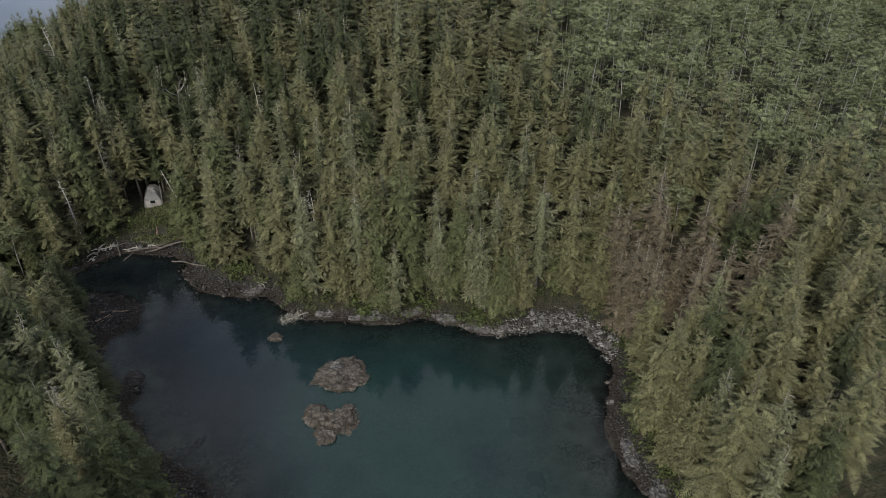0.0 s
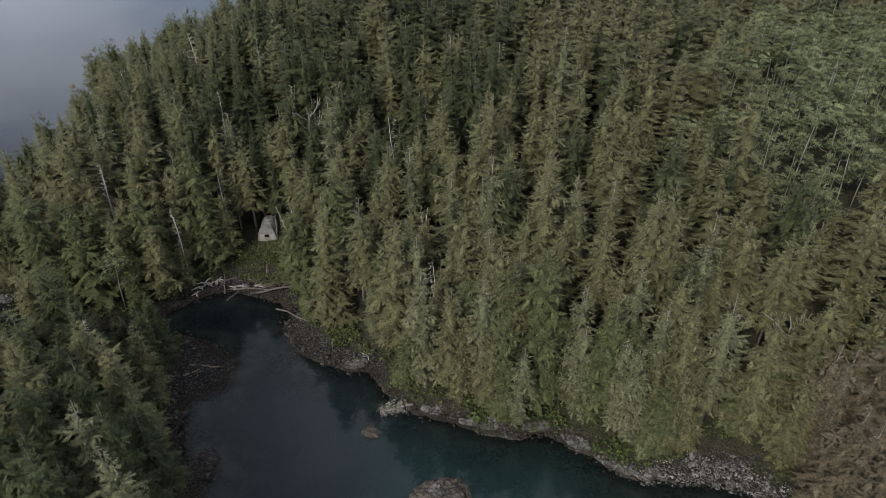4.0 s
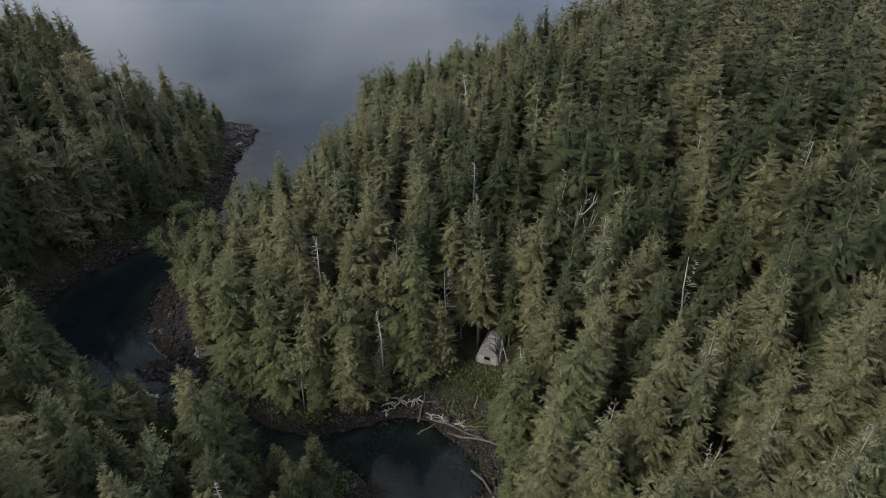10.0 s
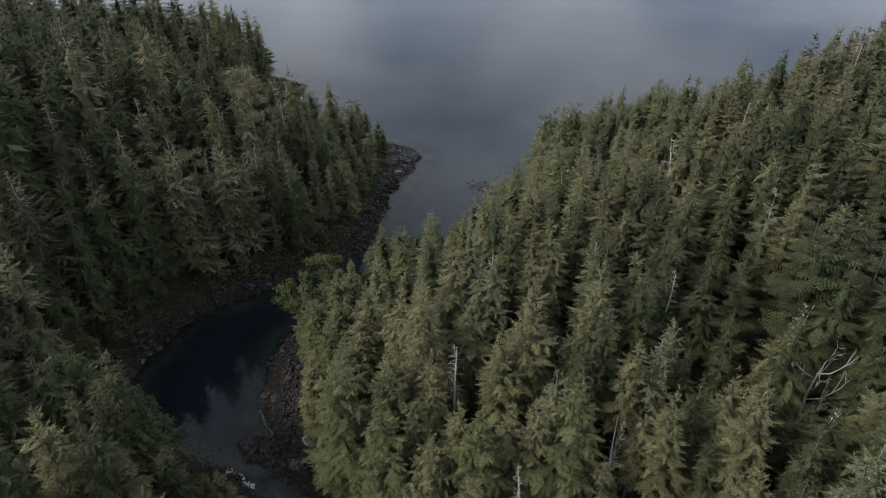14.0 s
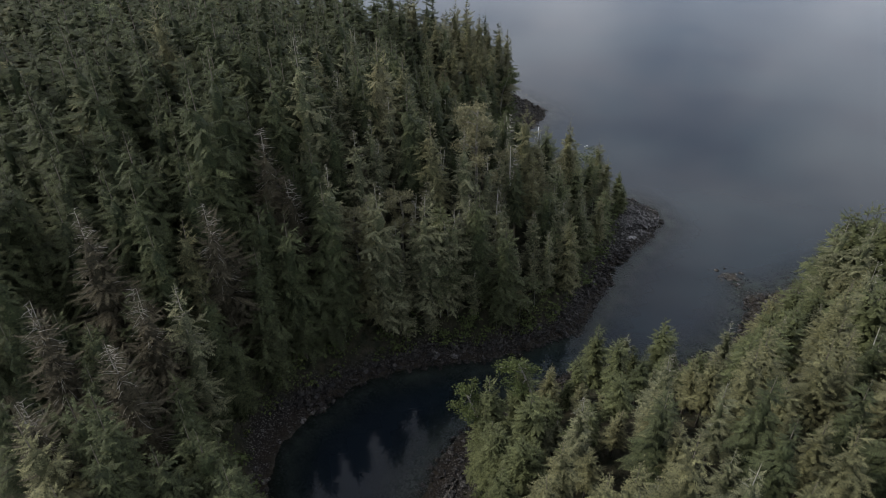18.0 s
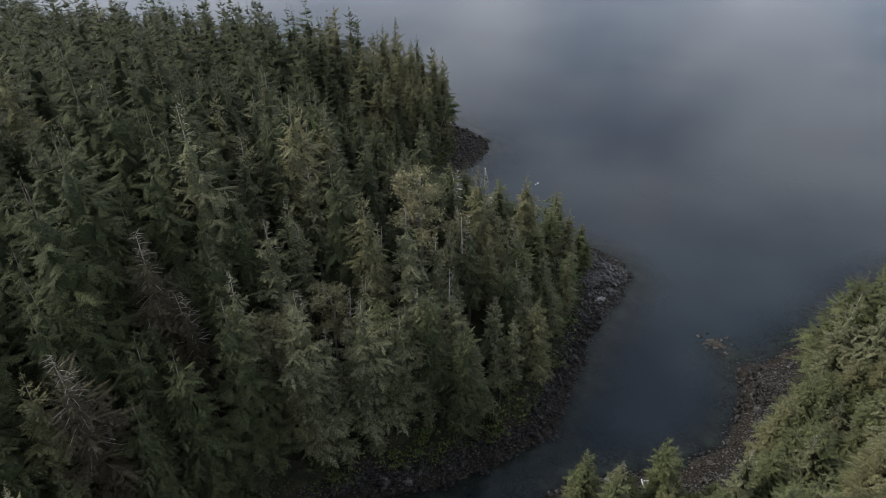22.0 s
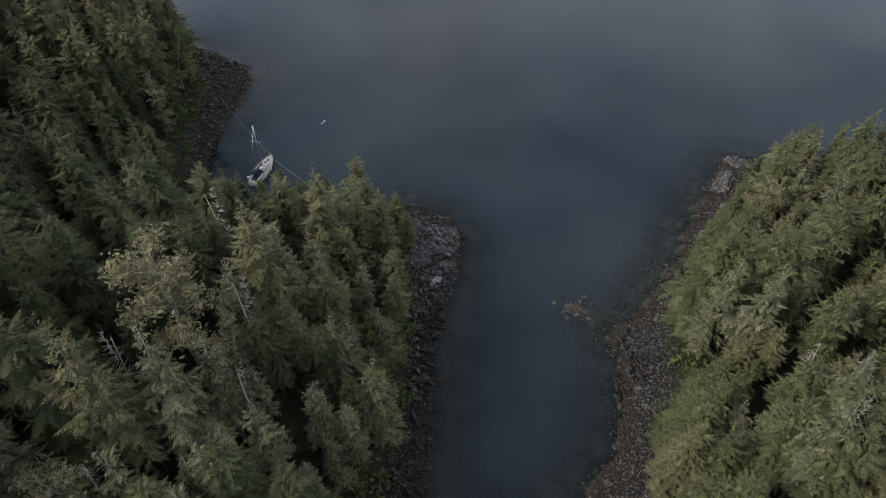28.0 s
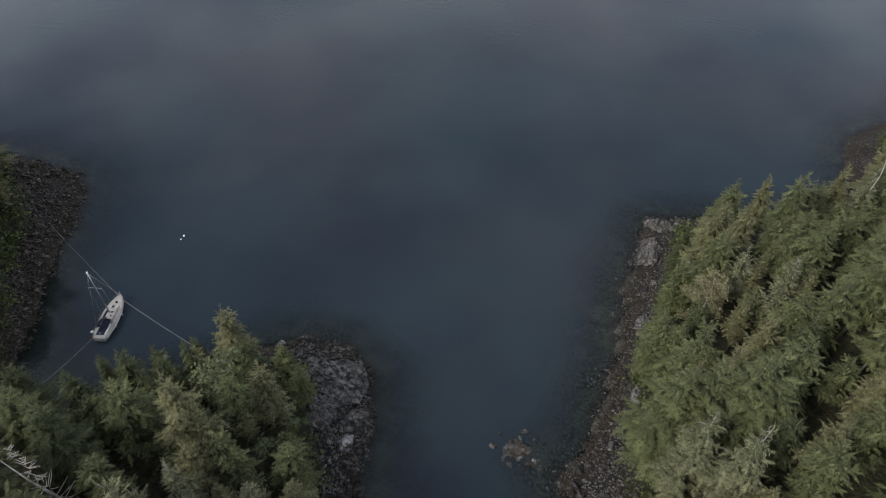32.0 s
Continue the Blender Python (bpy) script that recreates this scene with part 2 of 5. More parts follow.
def stone(name, a, c, weed):
    """Shore rock: mottled, cracked, with weed and wet stain low down at the tide line."""
    m, n, l, b = material(name, 0.8, 0.0, 0.35)
    col = mixed(n, l, a, c, grain(n, l, 0.9, 6.0))
    col = mixed(n, l, col, tuple(v * 0.55 for v in a), grain(n, l, 0.22, 4.0, 0.48, 0.75))
    geo = n.new("ShaderNodeNewGeometry")
    isle = n.new("ShaderNodeMapRange")
    isle.inputs["To Min"].default_value, isle.inputs["To Max"].default_value = 0.0, 0.9
    l.new(geo.outputs["Random Per Island"], isle.inputs["Value"])
    col = mixed(n, l, col, tuple(v * 0.5 for v in a), isle.outputs["Result"])
    cut = n.new("ShaderNodeSeparateXYZ")
    l.new(geo.outputs["Position"], cut.inputs["Vector"])
    tide = n.new("ShaderNodeMapRange")
    tide.inputs["From Min"].default_value, tide.inputs["From Max"].default_value = 0.85, 0.2
    l.new(cut.outputs["Z"], tide.inputs["Value"])
    patch = n.new("ShaderNodeMath")
    patch.operation = "MULTIPLY"
    l.new(tide.outputs["Result"], patch.inputs[0])
    l.new(grain(n, l, 0.35, 4.0, 0.3, 0.55), patch.inputs[1])
    col = mixed(n, l, col, weed, patch.outputs["Value"])
    crack = n.new("ShaderNodeTexVoronoi")
    crack.feature = "DISTANCE_TO_EDGE"
    crack.inputs["Scale"].default_value = 0.55
    l.new(geo.outputs["Position"], crack.inputs["Vector"])
    thin = n.new("ShaderNodeMapRange")
    thin.inputs["From Max"].default_value = 0.07
    l.new(crack.outputs["Distance"], thin.inputs["Value"])
    slab = n.new("ShaderNodeTexVoronoi")
    slab.inputs["Scale"].default_value = 1.3
    skew = n.new("ShaderNodeMapping")
    skew.inputs["Scale"].default_value, skew.inputs["Rotation"].default_value = (0.55, 1.3, 1.0), (0.3, 0.2, 0.7)
    l.new(geo.outputs["Position"], skew.inputs["Vector"])
    l.new(skew.outputs["Vector"], slab.inputs["Vector"])
    face = n.new("ShaderNodeSeparateColor")
    l.new(slab.outputs["Color"], face.inputs["Color"])
    col = mixed(n, l, col, tuple(v * 0.35 for v in a), ranged(n, l, face.outputs["Red"], 0.3, 1.0, 0.0, 0.7))
    col = mixed(n, l, col, tuple(v * 1.25 for v in c), ranged(n, l, face.outputs["Green"], 0.6, 1.0, 0.0, 0.6))
    col = mixed(n, l, tuple(v * 0.12 for v in a), col, ranged(n, l, crack.outputs["Distance"], 0.0, 0.06, 0.15, 1.0))
    l.new(col, b.inputs["Base Color"])
    both = n.new("ShaderNodeMath")
    l.new(thin.outputs["Result"], both.inputs[0])
    l.new(grain(n, l, 2.5, 6.0), both.inputs[1])
    relief(n, l, b, both.outputs["Value"], 0.7, 0.14)
    return m


ROCK = stone("grey_shore_rock", (0.090, 0.085, 0.081), (0.175, 0.166, 0.159), (0.050, 0.040, 0.027))
PALE_ROCK = stone("pale_granite", (0.23, 0.225, 0.215), (0.40, 0.39, 0.375), (0.07, 0.062, 0.047))
WEEDY_ROCK = stone("brown_weedy_rock", (0.064, 0.054, 0.043), (0.135, 0.118, 0.098), (0.056, 0.043, 0.028))
DARK_ROCK = stone("dark_wet_rock", (0.036, 0.033, 0.032), (0.088, 0.081, 0.077), (0.030, 0.023, 0.016))


def soil():
    """The one sheet of ground: mossy forest floor, gravel on the strand, silt under water."""
    m, n, l, b = material("forest_floor_gravel_and_silt", 0.92, 0.0, 0.2)
    floor = mixed(n, l, (0.018, 0.021, 0.011), (0.042, 0.037, 0.023), grain(n, l, 0.5, 6.0))
    gravel = mixed(n, l, (0.044, 0.040, 0.037), (0.115, 0.107, 0.100), grain(n, l, 3.2, 8.0))
    gravel = mixed(n, l, gravel, (0.038, 0.033, 0.028), grain(n, l, 0.12, 4.0, 0.42, 0.66))
    where = n.new("ShaderNodeNewGeometry").outputs["Position"]
    pebble = n.new("ShaderNodeTexVoronoi")
    pebble.inputs["Scale"].default_value = 2.3
    l.new(where, pebble.inputs["Vector"])
    tone = n.new("ShaderNodeSeparateColor")
    l.new(pebble.outputs["Color"], tone.inputs["Color"])
    gravel = mixed(n, l, gravel, (0.17, 0.16, 0.15), ranged(n, l, tone.outputs["Red"], 0.55, 1.0, 0.0, 0.75))
    gravel = mixed(n, l, gravel, (0.012, 0.010, 0.009), ranged(n, l, pebble.outputs["Distance"], 0.28, 0.5, 0.0, 0.9))
    high = n.new("ShaderNodeSeparateXYZ")
    l.new(where, high.inputs["Vector"])
    wet = n.new("ShaderNodeMath")
    wet.operation = "MULTIPLY"
    l.new(ranged(n, l, high.outputs["Z"], 0.75, 0.15, 0.0, 1.0), wet.inputs[0])
    l.new(grain(n, l, 0.5, 5.0, 0.3, 0.6), wet.inputs[1])
    gravel = mixed(n, l, gravel, (0.026, 0.020, 0.014), wet.outputs["Value"])
    silt = mixed(n, l, (0.105, 0.110, 0.086), (0.20, 0.19, 0.155), grain(n, l, 0.09, 5.0))
    silt = mixed(n, l, silt, (0.050, 0.058, 0.042), grain(n, l, 0.22, 6.0, 0.45, 0.75))
    sunk = mixed(n, l, (0.045, 0.050, 0.038), (0.15, 0.145, 0.12), ranged(n, l, tone.outputs["Red"], 0.2, 1.0, 0.0, 1.0))
    silt = mixed(n, l, silt, sunk, grain(n, l, 0.13, 5.0, 0.42, 0.62))
    strand = n.new("ShaderNodeAttribute")
    strand.attribute_name = "strand"
    sea = n.new("ShaderNodeAttribute")
    sea.attribute_name = "drowned"
    c = mixed(n, l, floor, gravel, strand.outputs["Fac"])
    c = mixed(n, l, c, silt, sea.outputs["Fac"])
    l.new(c, b.inputs["Base Color"])
    relief(n, l, b, grain(n, l, 1.6, 8.0), 0.8, 0.3)
    return m


SOIL = soil()


def sea_water():
    """Calm water: a mirror by Fresnel over a body that hides the bottom as it grows deep."""
    m = bpy.data.materials.new("calm_sea_water")
    m.use_nodes = True
    n, l = m.node_tree.nodes, m.node_tree.links
    n.clear()
    out = n.new("ShaderNodeOutputMaterial")
    geo = n.new("ShaderNodeNewGeometry")
    small = n.new("ShaderNodeTexNoise")
    small.inputs["Scale"].default_value, small.inputs["Detail"].default_value = 0.9, 3.0
    wide = n.new("ShaderNodeMapping")
    wide.inputs["Scale"].default_value, wide.inputs["Rotation"].default_value = (0.35, 1.0, 1.0), (0, 0, radians(35))
    l.new(geo.outputs["Position"], wide.inputs["Vector"])
    l.new(wide.outputs["Vector"], small.inputs["Vector"])
    wind = n.new("ShaderNodeAttribute")
    wind.attribute_name = "open_sea"
    gust = n.new("ShaderNodeMath")
    gust.operation = "MULTIPLY"
    l.new(wind.outputs["Fac"], gust.inputs[0])
    l.new(grain(n, l, 0.016, 3.0, 0.42, 0.7), gust.inputs[1])
    lift = n.new("ShaderNodeMath")
    lift.operation, lift.inputs[1].default_value, lift.inputs[2].default_value = "MULTIPLY_ADD", 0.85, 0.012
    l.new(gust.outputs["Value"], lift.inputs[0])
    bump = n.new("ShaderNodeBump")
    bump.inputs["Distance"].default_value = 0.10
    l.new(lift.outputs["Value"], bump.inputs["Strength"])
    l.new(small.outputs["Fac"], bump.inputs["Height"])
    fres = n.new("ShaderNodeFresnel")
    fres.inputs["IOR"].default_value = 1.34
    l.new(bump.outputs["Normal"], fres.inputs["Normal"])
    gloss = n.new("ShaderNodeBsdfGlossy")
    gloss.inputs["Roughness"].default_value = 0.02
    l.new(bump.outputs["Normal"], gloss.inputs["Normal"])
    deep = n.new("ShaderNodeAttribute")
    deep.attribute_name = "depth"
    lagoon = n.new("ShaderNodeAttribute")
    lagoon.attribute_name = "lagoon"
    sea_body = mixed(n, l, (0.013, 0.019, 0.028), (0.017, 0.028, 0.037), grain(n, l, 0.02, 3.0, 0.38, 0.62))
    lagoon_body = mixed(n, l, (0.016, 0.036, 0.034), (0.007, 0.016, 0.022), grain(n, l, 0.035, 3.0, 0.5, 0.72))
    body_col = mixed(n, l, sea_body, lagoon_body, lagoon.outputs["Fac"])
    # tea-dark water, with the shade of the trees round it painted in
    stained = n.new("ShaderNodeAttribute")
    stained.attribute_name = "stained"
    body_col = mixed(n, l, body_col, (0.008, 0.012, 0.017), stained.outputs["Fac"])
    body = n.new("ShaderNodeBsdfDiffuse")
    l.new(body_col, body.inputs["Color"])
    clear = n.new("ShaderNodeBsdfTransparent")
    clear.inputs["Color"].default_value = (0.60, 0.68, 0.68, 1)
    under = n.new("ShaderNodeMixShader")
    l.new(deep.outputs["Fac"], under.inputs["Fac"])
    l.new(clear.outputs["BSDF"], under.inputs[1])
    l.new(body.outputs["BSDF"], under.inputs[2])
    top = n.new("ShaderNodeMixShader")
    l.new(fres.outputs["Fac"], top.inputs["Fac"])
    l.new(under.outputs["Shader"], top.inputs[1])
    l.new(gloss.outputs["BSDF"], top.inputs[2])
    l.new(top.outputs["Shader"], out.inputs["Surface"])
    return m


WATER = sea_water()

# ---- plan: the water's edge, in metres ----
OUTER = [(-140, 123), (-141, 129), (-147, 132), (-157, 132), (-167, 138), (-174, 144), (-178, 153), (-183, 166),
         (-187, 178), (-185, 187), (-182, 200), (-184, 212), (-192, 223), (-200, 230), (-200, 242), (-203, 254),
         (-208, 268), (-213, 284), (-217, 296), (-211, 301), (-194, 314), (-184, 325), (-181, 337), (-187, 350),
         (-187, 360), (-180, 375), (-176, 400), (-165, 440), (-120, 520), (0, 640), (300, 900), (1000, 1600),
         (1000, 4200), (-4200, 4200), (-4200, -3000), (-900, -1200)]
WEST = [(-560, -200), (-520, 0), (-490, 70), (-455, 108), (-432, 150), (-415, 178), (-385, 203), (-360, 217),
        (-347, 222), (-335, 225), (-328, 222), (-320, 214), (-314, 207), (-306, 199), (-299, 193), (-293, 186),
        (-283, 182), (-272, 192), (-264, 206), (-259, 218), (-255, 224), (-247, 227), (-240, 226), (-234, 220),
        (-227, 209), (-220, 201), (-212, 194), (-205, 187), (-199, 181), (-196, 167), (-195, 155), (-197, 143),
        (-195, 128), (-189, 118), (-182, 110), (-170, 108), (-158, 113), (-148, 119)]
LAGOON = [(-138, 130), (-124, 131), (-112, 134), (-104, 138), (-100, 144), (-96, 151), (-90, 154), (-78, 153),
          (-72, 150), (-70, 143), (-63, 136), (-53, 134), (-45, 134), (-41, 129), (-31, 125), (-22, 124),
          (-12, 123), (-5, 126), (2, 123), (10, 119), (15, 119), (21, 121), (28, 122), (35, 119),
          (38, 113), (38, 107), (36, 100), (33, 92), (33, 85), (37, 75), (46, 60), (44, 35),
          (20, 20), (-10, 25), (-28, 45), (-34, 66), (-45, 78), (-58, 86), (-62, 90), (-66, 96),
          (-67, 103), (-73, 104), (-79, 110), (-80, 117), (-75, 122), (-76, 130), (-86, 135), (-94, 136)]
CREEK = [(-100, 132), (-108, 127), (-118, 124), (-130, 123), (-146, 120)]
SEA_RING = np.array(OUTER + WEST, float)
LAGOON_RING = np.array(LAGOON + CREEK, float)


def inside_out(x, y, ring):
    """Distance to a ring's edge, minus inside it."""
    x, y = np.asarray(x, float), np.asarray(y, float)
    near, odd = np.full(x.shape, 1e9), np.zeros(x.shape, bool)
    for (ax, ay), (bx, by) in zip(ring, np.roll(ring, -1, 0)):
        ux, uy = bx - ax, by - ay
        s = np.clip(((x - ax) * ux + (y - ay) * uy) / (ux * ux + uy * uy), 0, 1)
        near = np.minimum(near, np.hypot(x - ax - s * ux, y - ay - s * uy))
        odd ^= ((ay > y) != (by > y)) & (x < ax + (y - ay) * ux / (uy if uy else 1e-9))
    return np.where(odd, -near, near)


def ripple(x, y, size, seed=0.0):
    """Cheap smooth unevenness from -1 to 1 over a plan."""
    a, b = x / size + seed * 1.7, y / size - seed * 0.9
    return (np.sin(a * 2.1 + 1.3 * np.sin(b * 1.7 + seed)) + np.sin(b * 2.7 - 1.1 * np.sin(a * 1.3 + 2 * seed)) + np.sin((a + b) * 3.9 + seed * 3) * 0.6) / 2.6


def hills(x, y, list_of):
    total = 0.0
    for cx, cy, r, amount in list_of:
        total = total + amount * np.exp(-((x - cx) ** 2 + (y - cy) ** 2) / (r * r))
    return total


def shore(x, y):
    """Metres inland from the nearest water, minus out on it."""
    x, y = np.asarray(x, float), np.asarray(y, float)
    d = np.minimum(inside_out(x, y, SEA_RING), inside_out(x, y, LAGOON_RING))
    return d + 0.7 * ripple(x, y, 5.0, 1.0) + 0.45 * ripple(x, y, 1.9, 2.0)


# bare strand beyond the usual 3 m: x, y, reach, metres
STRANDS = [(-192, 229, 13, 8), (-178, 207, 12, 7), (-205, 268, 16, 2.5), (-243, 220, 13, 9), (-226, 205, 10, 3), (-334, 216, 18, 10),
           (-310, 200, 12, 5), (-84, 158, 11, 7), (-62, 140, 12, 4), (30, 121, 10, 4.0), (-82, 127, 9, 9), (-150, 133, 14, 6), (-159, 136, 9, 3),
           (-172, 145, 10, 3), (-198, 145, 26, 3.5), (-203, 181, 14, 2.5), (-213, 194, 10, 2), (-177, 188, 8, 4), (-182, 178, 8, 3.5), (-185, 114, 10, 7), (36, 88, 12, 2.5), (-205, 292, 14, 4), (-52, 84, 8, 5), (-40, 72, 9, 6), (-12, 127, 24, -1.2), (-184, 350, 18, 4), (-70, 104, 8, 3)]
HEIGHTS = [(-30, 245, 90, 12), (-290, 70, 120, 8), (-85, 172, 28, -9), (70, 210, 80, 4), (-110, 300, 60, 4)]
SLOW = [(-230, 110, 70, 24), (-135, 355, 55, 22)]


BARS = [(-209, 230, 5, 0.5), (-203, 229, 4, 0.2), (-206, 247, 6, 0.4), (-209, 262, 6, 0.35), (-212, 274, 5, 0.3)]      # stony shallows


def strand_width(x, y):
    return 2.6 + hills(x, y, STRANDS) + 1.2 * ripple(x, y, 9.0, 4.0)


def ground(x, y):
    """Height of the ground, of the strand and of the sea bed."""
    x, y = np.asarray(x, float), np.asarray(y, float)
    d = shore(x, y)
    w = np.maximum(strand_width(x, y), 1.0)
    up = np.maximum(d - w, 0)
    length = 46 - hills(x, y, SLOW)
    land = 0.17 * np.minimum(np.maximum(d, 0), w) + 0.45 * np.minimum(up, 3.0) + (23 + hills(x, y, HEIGHTS)) * (1 - np.exp(-up / length))
    land = land + np.minimum(up / 12, 1) * 1.1 * ripple(x, y, 14.0, 3.0) + 0.14 * ripple(x, y, 2.3, 5.0) * np.minimum(np.maximum(d, 0), 1)
    bed = hills(x, y, BARS) - 0.10 * np.minimum(-d, 10) - 0.22 * np.clip(-d - 10, 0, 40)
    return np.where(d > 0, land, np.minimum(bed, -0.02))


# ---- mesh makers ----
def numeric_mesh(name, verts, faces, mat, smooth=False, **points):
    """A mesh from arrays; points are named values at its corners."""
    me = bpy.data.meshes.new(name)
    verts, faces = np.asarray(verts, np.float32), np.asarray(faces, np.int32)
    k = faces.shape[1]
    me.vertices.add(len(verts))
    me.vertices.foreach_set("co", verts.ravel())
    me.loops.add(faces.size)
    me.loops.foreach_set("vertex_index", faces.ravel())
    me.polygons.add(len(faces))
    me.polygons.foreach_set("loop_start", np.arange(0, faces.size, k, dtype=np.int32))
    me.update(calc_edges=True)
    if smooth:
        me.polygons.foreach_set("use_smooth", np.ones(len(faces), bool))
    for key, values in points.items():
        me.attributes.new(key, "FLOAT", "POINT").data.foreach_set("value", np.asarray(values, np.float32))
    me.materials.append(mat)
    return me


def part(name, bm, mat, parent, label=""):
    """One mesh object from a bmesh, under a thing or a part."""
    me = bpy.data.meshes.new(name)
    bm.to_mesh(me)
    bm.free()
    me.materials.append(mat)
    ob = new(name, me)
    ob.parent = parent
    return tagged(ob, label)


def piece(name, me, parent, label=""):
    ob = new(name, me)
    ob.parent = parent
    return tagged(ob, label)


def joined(chunks):
    """Verts, triangles and tip values of many chunks as one."""
    vs, fs, ts, at = [], [], [], 0
    for v, f, t in chunks:
        vs.append(v), fs.append(f + at), ts.append(t)
        at += len(v)
    return np.concatenate(vs), np.concatenate(fs), np.concatenate(ts)


def stem(points, radii, sides=5, tip=0.0):
    """A tapered, bent stem through points."""
    p, r = np.asarray(points, float), np.asarray(radii, float)
    ang = np.arange(sides) * 2 * np.pi / sides
    way = np.gradient(p, axis=0)
    way /= np.linalg.norm(way, axis=1)[:, None] + 1e-9
    ref = np.where(np.abs(way[:, 2:3]) > 0.8, np.array([[1.0, 0, 0]]), np.array([[0, 0, 1.0]]))
    u = np.cross(way, ref)
    u /= np.linalg.norm(u, axis=1)[:, None]
    q = np.cross(way, u)
    v = (p[:, None] + r[:, None, None] * (np.cos(ang)[None, :, None] * u[:, None] + np.sin(ang)[None, :, None] * q[:, None])).reshape(-1, 3)
    f = []
    for i in range(len(p) - 1):
        for j in range(sides):
            a, b = i * sides + j, i * sides + (j + 1) % sides
            f += [(a, b, b + sides), (a, b + sides, a + sides)]
    for j in range(1, sides - 1):
        f.append((0, j + 1, j))
        f.append(tuple((len(p) - 1) * sides + k for k in (0, j, j + 1)))
    return v, np.array(f), np.full(len(v), tip)


def boughs(rng, az, z0, length, rise, droop, width=0.2, fine=0, fall=0.5):
    """Drooping feathered boughs from a trunk at the origin: a folded frond each, with side sprays.
    Besides tip, each corner knows how far along and across its frond it lies."""
    n = len(az)
    out = np.stack([np.cos(az), np.sin(az), np.zeros(n)], 1)
    side = np.stack([-np.sin(az), np.cos(az), np.zeros(n)], 1)
    down = np.array([0, 0, -1.0])
    bend = rng.normal(0, 0.12, n)

    def axis(t):
        t = np.broadcast_to(t, n)
        r = length * t
        z = z0 + length * (rise * t - droop * t * t + 0.16 * t ** 4)
        return out * r[:, None] + side * (r * bend * t)[:, None] - down * z[:, None]

    verts, faces, marks, at = [], [], [], 0

    def sheet_of(corners, tris):
        """corners: place, tip, metres along, across."""
        nonlocal at
        k = len(corners)
        verts.append(np.stack([c[0] for c in corners], 1).reshape(-1, 3))
        marks.append(np.stack([np.stack([np.full(n, c[1]), c[2], np.full(n, c[3])], 1) for c in corners], 1).reshape(-1, 3))
        base = at + np.arange(n)[:, None] * k
        faces.extend(base + np.array([t]) for t in tris)
        at += n * k

    def spray(root, end, across_way, half, inner, outer):
        """A folded, pointed spray of twigs from root to end."""
        reach = np.linalg.norm(end - root, axis=1)
        mid = 0.5 * (root + end) - down * (0.06 * reach)[:, None]
        sag = down * (half * 0.5)[:, None]
        w = across_way * half[:, None]
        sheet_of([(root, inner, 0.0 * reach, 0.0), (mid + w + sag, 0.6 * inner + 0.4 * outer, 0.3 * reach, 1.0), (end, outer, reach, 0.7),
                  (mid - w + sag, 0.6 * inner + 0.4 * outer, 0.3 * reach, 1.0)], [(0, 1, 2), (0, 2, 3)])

    def twig(t, sign, span):
        """A side spray that leaves the bough at t, sweeping forwards."""
        sway = rng.normal(0, 0.12, n)
        go = out * (0.62 + sway)[:, None] + side * (sign * (0.78 - sway))[:, None]
        cross = out * 0.78 - side * sign * 0.62
        reach = length * width * span * rng.uniform(0.55, 1.35, n)
        root = axis(t)
        end = root + go * reach[:, None] + down * (reach * (fall * rng.uniform(-0.25, 1.5, n)))[:, None]
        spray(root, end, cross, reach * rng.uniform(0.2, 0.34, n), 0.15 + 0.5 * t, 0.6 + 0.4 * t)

    if fine == 0:
        for t, span in ((0.24, 2.5), (0.46, 2.3), (0.68, 1.7)):
            twig(t + rng.uniform(-0.06, 0.06), 1, span)
            twig(t + rng.uniform(-0.06, 0.06), -1, span)
        spray(axis(0.3), axis(1.08), side, length * width * 0.75, 0.3, 1.0)
    elif fine == 1:
        spray(axis(0.06), axis(1.06), side, length * width * 1.0, 0.1, 1.0)
        twig(0.36, 1, 2.8)
        twig(0.42, -1, 2.8)
    else:
        spray(axis(0.06), axis(1.06), side, length * width * 1.6, 0.1, 1.0)
    marks = np.concatenate(marks)
    marks[:, 1] *= (1.0, 0.9, 0.64)[fine]
    return np.concatenate(verts), np.concatenate(faces), marks


def crown_reach(h, tall, radius, power):
    """How far a crown spreads at a share h of its height: a pointed top that swells into a column."""
    return radius * (1 - np.exp(-(1 - h) * tall / power)) * (1 + 0.15 * (1 - h))


